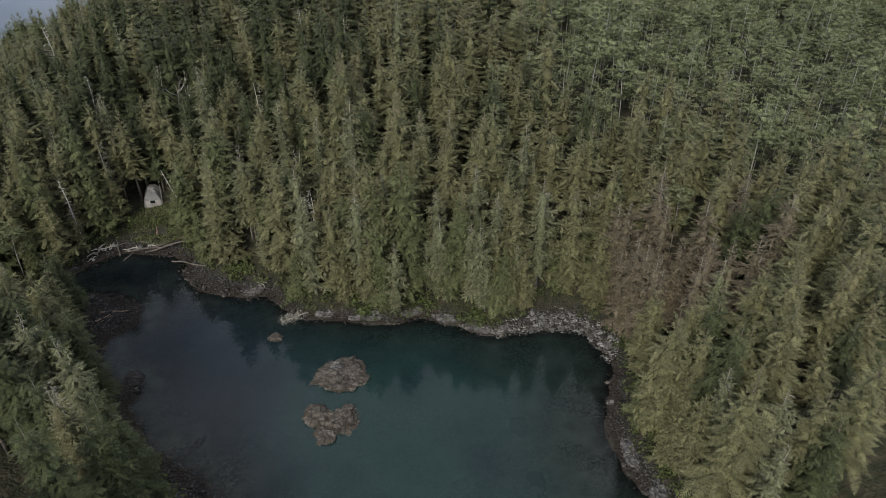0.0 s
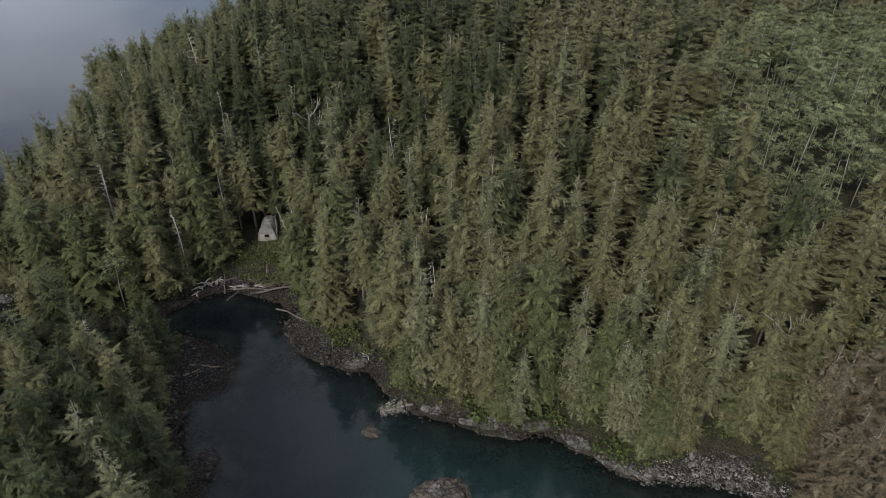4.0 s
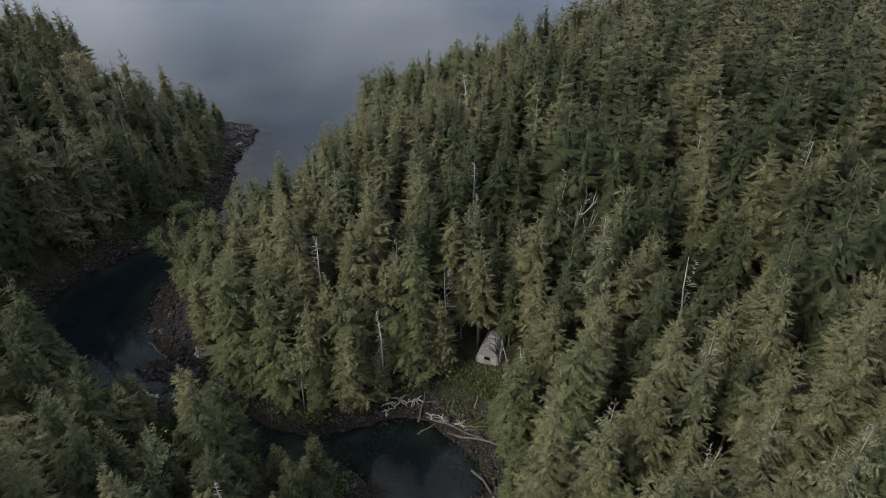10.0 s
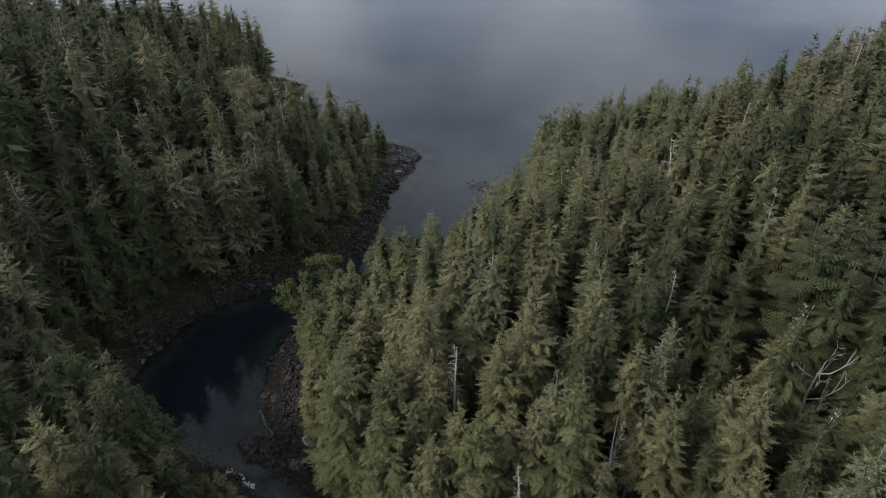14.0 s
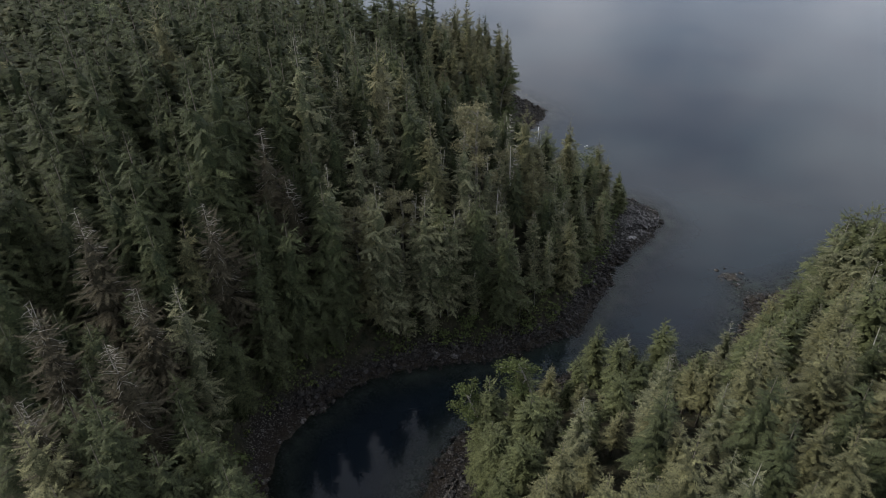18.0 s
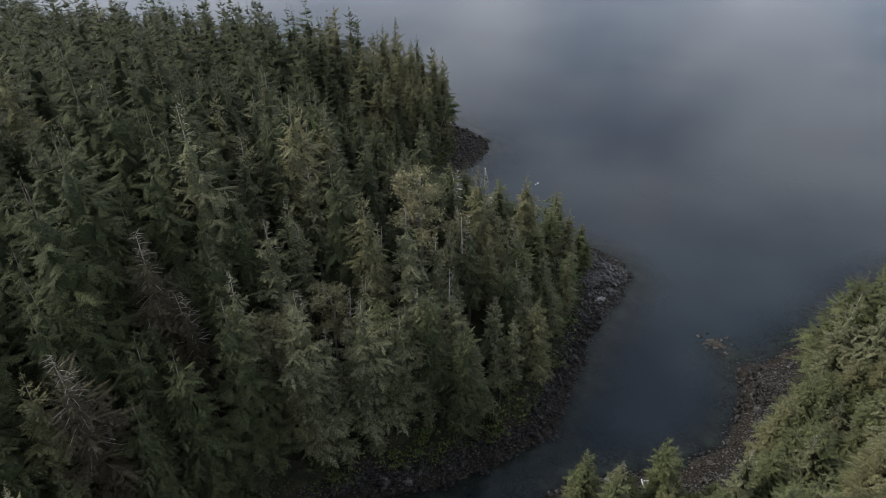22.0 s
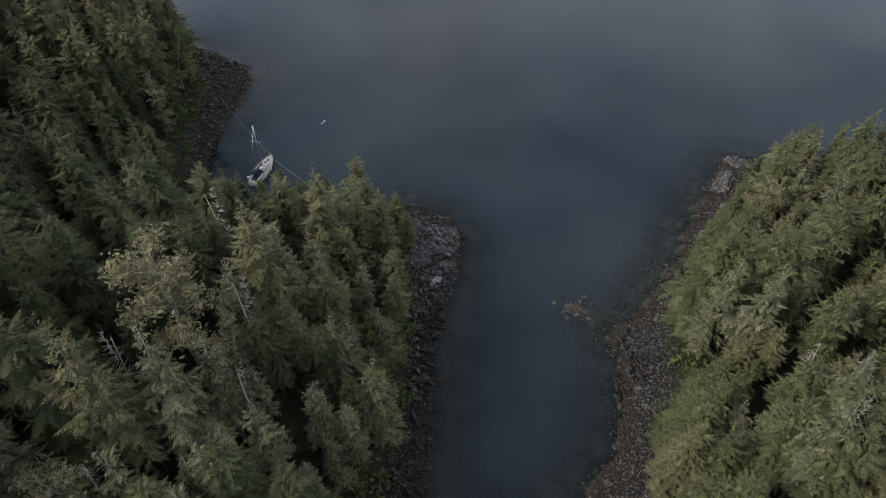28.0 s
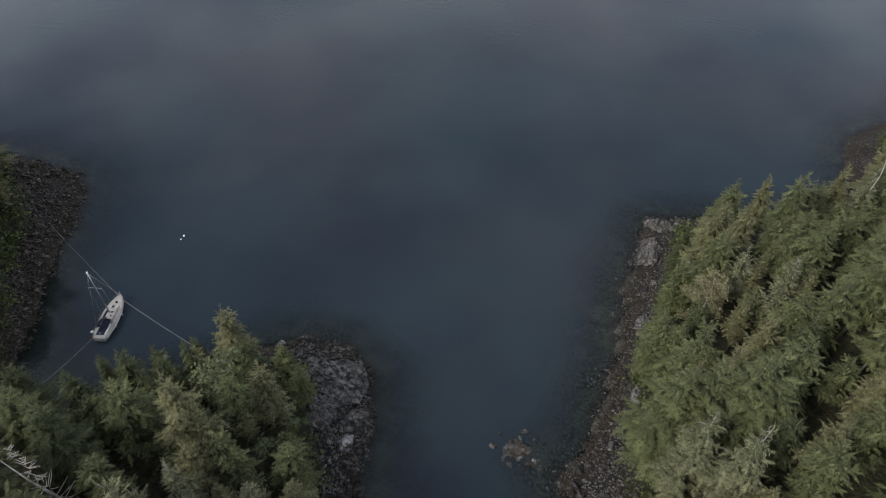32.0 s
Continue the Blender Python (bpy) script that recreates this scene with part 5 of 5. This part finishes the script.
for k in range(34):
    a, q, s = rng.uniform(0, 6.3), rng.random() ** 0.6, rng.uniform(0.2, 0.6)
    rock = tagged(new("boulder", MODELS[k % 12]), "small brown rock just awash on the shoal", "boulder", "rocks of the shoal")
    rock.matrix_world = Matrix.LocRotScale((-209 + 5.2 * q * math.cos(a), 230 + 4.0 * q * math.sin(a), 0.12 - 0.3 * s), Euler((0, 0, a * 3)), Vector((s, s, s)))


# ---- driftwood ----
def log(x0, y0, x1, y1, thick, mat, label, rise=0.0):
    a, b = Vector((x0, y0, float(ground(x0, y0)))), Vector((x1, y1, float(ground(x1, y1))))
    a.z, b.z = max(a.z, -0.1) + thick * 0.8, max(b.z, -0.1) + thick * 0.8 + rise
    n = 6
    side = Vector((-(b - a).y, (b - a).x, 0)).normalized() * (b - a).length * 0.02
    pts = [a.lerp(b, i / n) + side * math.sin(i * 1.9 + x0) for i in range(n + 1)]
    v, f, t = stem([p[:] for p in pts], [thick * (1.15 - 0.55 * i / n) for i in range(n + 1)], 8)
    ob = tagged(new("drift_log", numeric_mesh("drift_log", v - np.array(a), f, mat, True)), label, "log", "drift logs")
    ob.location = a
    return ob


GREY, RED = "weathered grey drift log stranded on the shore", "reddish brown drift log lying on stones"
for row in ((-90.8, 154.9, -76.4, 157.3, 0.2), (-84.8, 154.3, -66.0, 157.5, 0.24), (-89.5, 150.3, -88.2, 154.8, 0.2), (-91.4, 152.8, -94.4, 158.8, 0.2),
            (-93.3, 157.1, -91.6, 158.9, 0.16), (-87.9, 159.1, -85.0, 158.3, 0.2), (-83.0, 157.2, -79.3, 159.5, 0.2), (-82.4, 156.7, -78.5, 159.1, 0.18),
            (-75.7, 150.2, -55.9, 142.8, 0.22), (-50.2, 140.0, -45.1, 139.1, 0.2), (-204.9, 265.3, -199.8, 267.1, 0.15), (-202.4, 263.0, -197.0, 258.5, 0.16),
            (-194.1, 248.8, -185.6, 238.7, 0.15), (-200.0, 263.3, -198.2, 263.2, 0.14), (-195.4, 252.6, -197.2, 257.9, 0.14)):
    log(*row, DRIFT, GREY)
for row in ((-157.1, 131.4, -146.8, 130.8, 0.24), (-161.0, 138.9, -164.1, 142.5, 0.18), (-151.4, 133.4, -153.2, 135.4, 0.2)):
    log(*row, DRIFT, "dark drift log lying across creekside stones")
for row in ((-84.9, 125.9, -78.1, 127.5, 0.25), (-84.6, 122.5, -82.0, 125.5, 0.17), (-83.8, 161.8, -84.4, 163.9, 0.2)):
    log(*row, RED_LOG, RED)


def root_wad(x, y, size, seed, label="bleached twisted root wad lying at the water", name="root_wad"):
    rng = np.random.default_rng(seed)
    chunks = []
    for k in range(7):
        a = rng.uniform(0, 6.3)
        p = np.zeros(3)
        pts = [p]
        for s in range(4):
            p = p + np.array([math.cos(a), math.sin(a), rng.normal(0.35 - 0.22 * s, 0.2)]) * size * 0.32
            a += rng.normal(0, 0.6)
            pts.append(p)
        chunks.append(stem(pts, np.linspace(0.13, 0.03, 5) * max(size, 1), 5))
    v, f, t = joined(chunks)
    ob = tagged(new(name, numeric_mesh(name, v, f, DEAD_WOOD, True)), label, "driftwood", "root wads")
    ob.location = (x, y, max(float(ground(x, y)), 0) + 0.1)


for k, (x, y, size) in enumerate(((-90.2, 155.4, 1.2), (-88.3, 156.3, 1.3), (-83.8, 157.3, 1.2), (-95.4, 156.4, 1.9), (-99.0, 152.5, 1.8), (-97.6, 154.0, 2.0), (-98.0, 150.8, 1.4), (-198.0, 260.6, 1.3), (-48.0, 138.5, 1.4))):
    root_wad(x, y, size, 50 + k)

# a bleached tree fallen from the bank over the water
trunk = stem([[0, 0, 0], [1.5, 0, 0.2], [4, 0.2, 0.1], [7, 0, 0.0]], [0.22, 0.18, 0.12, 0.03], 6)
limbs = bare_limbs(77, 7.0, 3.0, 110, 0.1, 0.05, 0.3)
crown = leaf_cloud(78, [[0.4 * k, 0.5 * math.sin(k * 2.2), 0.1] for k in range(5, 18)], (0.35, 0.8, 0.3), 420, 0.26)
lv = limbs[0][:, [2, 1, 0]] * [1, 1, 0.35]
fallen = tagged(new("fallen_tree"), "bleached fallen tree sprawled from bank over water", "tree")
piece("trunk", numeric_mesh("trunk", trunk[0], trunk[1], DEAD_WOOD, True), fallen)
piece("dead_limb", numeric_mesh("limbs", lv, limbs[1], DEAD_WOOD, True), fallen)
HOAR = foliage("bleached_twigs", (0.13, 0.125, 0.10), (0.19, 0.185, 0.155), (0.26, 0.25, 0.21), (0.16, 0.15, 0.12), ragged=False)
tagged(piece("twigs", numeric_mesh("twigs", crown[0], crown[1], HOAR, False, tip=crown[2]), fallen), kind="stuff")
fallen.matrix_world = pose(-33.5, 126.5, 1.0, 0, 6, 205)

# ---- white water where the creek drops into the bay ----
FOAM = plain("white_foam", (0.55, 0.56, 0.56), (0.8, 0.8, 0.8), 3.0, 0.6)
rng = np.random.default_rng(12)
flecks, at = [], 0
for k in range(70):
    s = rng.random()
    x, y = -146.4 + 6.6 * s + rng.normal(0, 0.35), 120.3 + 3.4 * s + 0.5 * math.sin(6 * s) + rng.normal(0, 0.3)
    v, f = COBBLES[k % 12]
    flecks.append((v * np.array([0.34, 0.34, 0.12]) * rng.uniform(0.3, 1.0) + [x, y, 0.03], f, np.zeros(len(v))))
v, f, t = joined(flecks)
tagged(new("white_water", numeric_mesh("white_water", v, f, FOAM)), "white broken water at the creek's mouth", "water", kind="stuff")


# ---- the hut ----
TARP = plain("weathered_grey_tarpaulin", (0.17, 0.168, 0.166), (0.26, 0.257, 0.25), 0.8, 0.7, 0.03)
FRAME = plain("grey_weathered_timber", (0.26, 0.24, 0.22), (0.36, 0.34, 0.31), 3.0, 0.85, 0.01)
PAINT = plain("white_gelcoat", (0.78, 0.77, 0.75), (0.84, 0.83, 0.81), 1.5, 0.35, 0.0, 0.0, 0.5)
NAVY = plain("navy_canvas", (0.018, 0.02, 0.045), (0.035, 0.038, 0.07), 2.5, 0.85, 0.01)
GLASSY = plain("dark_tinted_hatch", (0.012, 0.013, 0.016), (0.02, 0.022, 0.026), 1.0, 0.12, 0.0, 0.0, 0.6)
ALLOY = plain("dull_aluminium", (0.50, 0.50, 0.51), (0.62, 0.62, 0.63), 3.0, 0.38, 0.0, 0.85)
TEAK = plain("weathered_teak", (0.24, 0.18, 0.13), (0.33, 0.26, 0.20), 4.0, 0.75, 0.0)
ROPE = plain("grey_rope", (0.22, 0.215, 0.20), (0.30, 0.295, 0.28), 6.0, 0.9, 0.0)
RUBBER = plain("pale_grey_inflatable_fabric", (0.55, 0.56, 0.57), (0.66, 0.67, 0.68), 3.0, 0.6, 0.0)
BLACK = plain("black_plastic", (0.015, 0.015, 0.016), (0.03, 0.03, 0.03), 4.0, 0.5, 0.0)


def solid(name, v, f, mat, parent, label="", smooth=False):
    return piece(name, numeric_mesh(name, v, f, mat, smooth), parent, label)


def box(size, at=(0, 0, 0), soft=0.02):
    bm = bmesh.new()
    bmesh.ops.create_cube(bm, size=1.0)
    for p in bm.verts:
        p.co = Vector((p.co.x * size[0] + at[0], p.co.y * size[1] + at[1], p.co.z * size[2] + at[2]))
    bmesh.ops.bevel(bm, geom=bm.edges[:], offset=soft, segments=2, affect="EDGES")
    return bm


hut = tagged(new("hut"), "small grey hut with a rounded tarpaulin roof above the meadow", "hut")
bm = bmesh.new()
rows = []
for i in range(9):
    y = -3.2 + 6.4 * i / 8
    ring = []
    for k in range(17):
        a = math.pi * k / 16
        sag = 1 - 0.05 * math.sin(i * 2.3 + k) - 0.04 * (i % 2)
        ring.append(bm.verts.new((2.5 * math.cos(a) * sag, y, -0.4 + 4.4 * math.sin(a) ** 0.85 * sag)))
    rows.append(ring)
for p, q in zip(rows, rows[1:]):
    for k in range(16):
        bm.faces.new((p[k], p[k + 1], q[k + 1], q[k]))
bm.faces.new(rows[0][::-1]), bm.faces.new(rows[-1])
part("roof", bm, TARP, hut, "sagging grey tarpaulin stretched over hoops")
for i in range(4):
    y = -3.2 + 6.4 * i / 3
    pts = [(2.53 * math.cos(math.pi * k / 12), y, -0.4 + 4.44 * math.sin(math.pi * k / 12) ** 0.85) for k in range(13)]
    v, f, t = stem(pts, [0.05] * 13, 5)
    solid("hoop", v, f, FRAME, hut)
part("end_wall", box((4.0, 0.08, 2.2), (0, -3.22, 0.75), 0.02), FRAME, hut, "pale grey boarded end wall")
window = part("window", box((1.3, 0.06, 0.9), (0, -3.27, 1.4), 0.02), GLASSY, hut, "small dark window in the end wall")
for sx_, sz_, at in ((1.5, 0.1, (0, -3.3, 1.9)), (1.5, 0.1, (0, -3.3, 0.9)), (0.1, 1.1, (-0.7, -3.3, 1.4)), (0.1, 1.1, (0.7, -3.3, 1.4))):
    part("window_frame", box((sx_, 0.08, sz_), at, 0.01), FRAME, window)
hut.matrix_world = pose(-87.6, 173.0, 6.6, 0, 0, 18)

# ---- the sailing boat, moored to the shore on three lines ----
DECK = plain("worn_deck_paint", (0.34, 0.32, 0.295), (0.47, 0.45, 0.42), 1.2, 0.6, 0.004)
boat = tagged(new("sailing_boat"), "white sailing yacht moored with lines, navy canvas over cockpit", "boat")
L = 10.7


def half_beam(u):
    return 1.85 * max(0.0, 1 - abs((u - 0.42) / 0.6) ** 2.3) ** 0.8 if u > 0.42 else 1.85 * (1 - 0.34 * ((0.42 - u) / 0.42) ** 2)


def sheer(u):
    return 1.05 + 0.35 * u * u


bm = bmesh.new()
rows = []
for i in range(21):
    u = i / 20
    w = max(half_beam(u), 0.03)
    x = -L / 2 + L * u
    ring = []
    for s in (-1, 1):
        col = [(x, s * w, sheer(u)), (x, s * w * 0.97, sheer(u) * 0.55), (x - 0.25 * u, s * w * 0.82, 0.05), (x - 0.5 * u, s * w * 0.3, -0.45), (x - 0.5 * u, 0, -0.5)]
        ring.append([bm.verts.new(p) for p in col])
    rows.append(ring)
for p, q in zip(rows, rows[1:]):
    for s in (0, 1):
        for k in range(4):
            quad = (p[s][k], p[s][k + 1], q[s][k + 1], q[s][k])
            bm.faces.new(quad if s else quad[::-1])
first = rows[0]
bm.faces.new(first[0] + first[1][::-1][1:])
bmesh.ops.remove_doubles(bm, verts=bm.verts[:], dist=0.002)
bmesh.ops.recalc_face_normals(bm, faces=bm.faces[:])
for face in bm.faces:
    face.smooth = True
hull = part("hull", bm, PAINT, boat)
bm = bmesh.new()
rows = []
for i in range(21):
    u = i / 20
    w, x = max(half_beam(u) - 0.02, 0.02), -L / 2 + L * u
    rows.append([bm.verts.new((x, s * w, sheer(u) + 0.06 * (1 - abs(s)))) for s in (-1, -0.5, 0, 0.5, 1)])
for p, q in zip(rows, rows[1:]):
    for k in range(4):
        bm.faces.new((p[k], q[k], q[k + 1], p[k + 1]))
part("deck", bm, DECK, boat, "worn grey-beige deck")
for s in (-1, 1):
    pts = [(-L / 2 + L * i / 14, s * max(half_beam(i / 14), 0.03), sheer(i / 14) + 0.03) for i in range(15)]
    v, f, t = stem(pts, [0.045] * 15, 5)
    solid("toe_rail", v, f, TEAK, boat)
bm = bmesh.new()
rows = []
for i in range(9):
    u = 0.36 + 0.40 * i / 8
    x, w, h = -L / 2 + L * u, min(half_beam(u) * 0.62, 1.05), 0.42 * min(1, (8 - i) / 2.5 + 0.25)
    rows.append([bm.verts.new(p) for p in ((x, -w, sheer(u)), (x, -w * 0.88, sheer(u) + h), (x, 0, sheer(u) + h + 0.06), (x, w * 0.88, sheer(u) + h), (x, w, sheer(u)))])
for p, q in zip(rows, rows[1:]):
    for k in range(4):
        bm.faces.new((p[k], q[k], q[k + 1], p[k + 1]))
bm.faces.new(rows[0]), bm.faces.new(rows[-1][::-1])
cabin = part("cabin", bm, DECK, boat, "low grey-beige coachroof")
for x, y, w in ((2.0, 0, 0.5), (0.7, 0.35, 0.35), (0.7, -0.35, 0.35), (-0.7, 0.4, 0.3), (3.4, 0, 0.5), (-0.2, -0.4, 0.28)):
    u = x / L + 0.5
    z = sheer(u) + (0.48 if u < 0.7 else 0.06) if x < 3 else sheer(u) + 0.06
    part("hatch", box((w, w, 0.08), (x, y, z), 0.02), GLASSY, boat, "dark tinted deck hatch")
part("cockpit", box((2.5, 1.7, 0.3), (-3.35, 0, 1.0), 0.05), NAVY, boat, "cockpit under a dark navy canvas cover")
for s in (-1, 1):
    part("coaming", box((2.7, 0.22, 0.36), (-3.3, s * 0.98, 1.24), 0.06), PAINT, boat)
bm = bmesh.new()
rows = []
for x, z, w in ((-1.0, 1.5, 1.05), (-1.35, 2.15, 1.1), (-2.1, 2.3, 1.15), (-2.9, 2.25, 1.2), (-3.5, 2.1, 1.2)):
    rows.append([bm.verts.new((x, w * c, z - 0.3 * abs(c) ** 3)) for c in (-1, -0.6, -0.2, 0.2, 0.6, 1)])
for p, q in zip(rows, rows[1:]):
    for k in range(5):
        bm.faces.new((p[k], p[k + 1], q[k + 1], q[k]))
bmesh.ops.solidify(bm, geom=bm.faces[:], thickness=0.03)
part("sprayhood", bm, NAVY, boat, "dark navy canvas sprayhood and bimini")
MAST_X = 0.45
v, f, t = stem([(MAST_X, 0, 1.2), (MAST_X, 0, 7), (MAST_X, 0, 13.4)], [0.11, 0.10, 0.08], 8)
mast = solid("mast", v, f, ALLOY, boat, "tall pale aluminium mast", True)
for z, w in ((9.2, 1.35),):
    for s in (-1, 1):
        v, f, t = stem([(MAST_X, 0, z), (MAST_X - 0.15, s * w, z + 0.08)], [0.06, 0.05], 5)
        solid("spreader", v, f, ALLOY, mast)
part("masthead", box((0.5, 0.22, 0.22), (MAST_X, 0, 13.5), 0.04), PAINT, mast, "white masthead fitting")
v, f, t = stem([(MAST_X, 0, 2.5), (MAST_X - 3.6, 0, 2.6)], [0.09, 0.08], 6)
solid("boom", v, f, ALLOY, boat)
v, f, t = stem([(MAST_X - 0.3, 0, 2.72), (MAST_X - 1.8, 0, 2.8), (MAST_X - 3.4, 0, 2.74)], [0.18, 0.17, 0.1], 7)
solid("sail_cover", v, f, NAVY, boat, "furled mainsail under navy cover", True)
for name, a, b, r in (("forestay", (5.25, 0, 1.45), (MAST_X, 0, 13.3), 0.035), ("backstay", (-5.25, 0, 1.2), (MAST_X, 0, 13.4), 0.012),
                      ("shroud", (0.3, 1.65, 1.2), (MAST_X - 0.15, 1.35, 9.28), 0.012), ("shroud", (0.3, -1.65, 1.2), (MAST_X - 0.15, -1.35, 9.28), 0.012),
                      ("shroud", (MAST_X - 0.15, 1.35, 9.28), (MAST_X, 0, 13.2), 0.012), ("shroud", (MAST_X - 0.15, -1.35, 9.28), (MAST_X, 0, 13.2), 0.012)):
    v, f, t = stem([a, b], [r, r], 4)
    solid(name, v, f, ALLOY, boat)
for s in (-1, 1):
    for i in range(7):
        u = 0.06 + 0.84 * i / 6
        p = (-L / 2 + L * u, s * (max(half_beam(u), 0.05) - 0.05), sheer(u))
        v, f, t = stem([p, (p[0], p[1], p[2] + 0.62)], [0.02, 0.018], 5)
        solid("stanchion", v, f, ALLOY, boat)
    pts = [(-L / 2 + L * u, s * (max(half_beam(u), 0.05) - 0.05), sheer(u) + 0.6) for u in (0.06, 0.2, 0.34, 0.48, 0.62, 0.76, 0.9)]
    v, f, t = stem(pts, [0.012] * 7, 4)
    solid("guard_wire", v, f, ALLOY, boat)
for z in (0.35, 0.65):
    v, f, t = stem([(4.3, 0.5, 1.35 + z), (5.1, 0.2, 1.4 + z), (5.55, 0, 1.42 + z), (5.1, -0.2, 1.4 + z), (4.3, -0.5, 1.35 + z)], [0.025] * 5, 5)
    solid("pulpit", v, f, ALLOY, boat)
v, f, t = stem([(-4.9, 1.1, 1.1), (-5.3, 0.7, 1.7), (-5.35, 0, 1.75), (-5.3, -0.7, 1.7), (-4.9, -1.1, 1.1)], [0.025] * 5, 5)
solid("pushpit", v, f, ALLOY, boat)
bm = bmesh.new()
bmesh.ops.create_uvsphere(bm, u_segments=12, v_segments=8, radius=0.34, matrix=Matrix.Translation((-4.6, 1.25, 2.0)) @ Matrix.Diagonal((1, 1, 0.55, 1)))
dome = part("radar_dome", bm, PAINT, boat, "white domed aerial on a stern post")
v, f, t = stem([(-4.6, 1.25, 1.1), (-4.6, 1.25, 1.9)], [0.035, 0.035], 5)
solid("post", v, f, ALLOY, dome)
v, f, t = stem([(-4.4, 0.35, 1.5), (-4.4, 0, 1.86), (-4.4, -0.35, 1.5), (-4.4, 0, 1.14), (-4.4, 0.35, 1.5)], [0.03] * 5, 5)
solid("wheel", v, f, ALLOY, boat)
for x, s in ((-2.0, -1), (1.0, -1), (-2.6, 1)):
    u = x / L + 0.5
    v, f, t = stem([(x, s * (half_beam(u) + 0.14), 0.35), (x, s * (half_beam(u) + 0.15), 0.55), (x, s * (half_beam(u) + 0.14), 1.0)], [0.1, 0.13, 0.05], 7)
    solid("fender", v, f, PAINT, boat)
BOAT_POSE = pose(-288.6, 204.1, 0.0, 0, 0, 124)
boat.matrix_world = BOAT_POSE


def mooring(a, b, sag):
    a, b = Vector(a), Vector(b)
    pts = [a.lerp(b, k / 10) - Vector((0, 0, sag * 4 * (k / 10) * (1 - k / 10))) for k in range(11)]
    v, f, t = stem([(p - a)[:] for p in pts], [0.035] * 11, 5)
    ob = tagged(new("mooring_line", numeric_mesh("mooring_line", v, f, ROPE, True)), "thin grey mooring line running from yacht to shore", "rope", "mooring lines")
    ob.location = a


bow, quarter = BOAT_POSE @ Vector((5.0, 0.2, 1.45)), BOAT_POSE @ Vector((-5.1, 0.9, 1.2))
mooring(bow, (-323.0, 211.0, 1.3), 0.4)
mooring(BOAT_POSE @ Vector((4.4, -0.5, 1.4)), (-266.0, 208.8, 4.5), 0.5)
mooring(quarter, (-284.2, 185.2, 1.2), 0.3)

for x, y, r in ((-296.8, 227.7, 0.27), (-296.4, 226.6, 0.19)):
    bm = bmesh.new()
    bmesh.ops.create_uvsphere(bm, u_segments=14, v_segments=10, radius=r)
    for p in bm.verts:
        p.co.z *= 0.85 if p.co.z < 0 else 1.0
    buoy = tagged(new("buoy"), "round white mooring buoy floating on calm water", "buoy", "mooring buoys")
    part("float", bm, PAINT, buoy)
    v, f, t = stem([(0, 0, r * 0.9), (0, 0, r * 1.25)], [0.05, 0.04], 6)
    solid("eye", v, f, BLACK, buoy)
    buoy.location = (x, y, r * 0.25)

# ---- the dinghy drawn up on the strand ----
dinghy = tagged(new("dinghy"), "small white inflatable dinghy drawn up on stones", "dinghy")
pts = [(-1.5, 0.62, 0.26), (-1.0, 0.62, 0.25), (0.2, 0.6, 0.26), (0.9, 0.42, 0.32), (1.28, 0, 0.4), (0.9, -0.42, 0.32), (0.2, -0.6, 0.26), (-1.0, -0.62, 0.25), (-1.5, -0.62, 0.26)]
v, f, t = stem(pts, [0.1, 0.2, 0.21, 0.21, 0.2, 0.21, 0.21, 0.2, 0.1], 10)
solid("tube", v, f, RUBBER, dinghy, "pale inflated tube", True)
bm = bmesh.new()
ring = [bm.verts.new((x, y, 0.16)) for x, y in ((-1.05, 0.5), (0.2, 0.5), (0.8, 0.3), (1.1, 0), (0.8, -0.3), (0.2, -0.5), (-1.05, -0.5))]
top_face = bm.faces.new(ring[::-1])
bmesh.ops.solidify(bm, geom=bm.faces[:], thickness=0.06)
part("floor", bm, RUBBER, dinghy)
part("thwart", box((0.24, 1.05, 0.05), (-0.2, 0, 0.36), 0.015), PAINT, dinghy)
part("transom", box((0.07, 0.95, 0.4), (-1.08, 0, 0.32), 0.015), PAINT, dinghy)
motor = part("outboard", box((0.34, 0.24, 0.34), (-1.3, 0, 0.68), 0.07), BLACK, dinghy, "small black outboard motor")
v, f, t = stem([(-1.3, 0, 0.55), (-1.34, 0, -0.02)], [0.06, 0.04], 6)
solid("shaft", v, f, BLACK, motor)
dinghy.matrix_world = pose(-181.2, 191.6, float(ground(-181.2, 191.6)) + 0.05, 0, -3, -20)
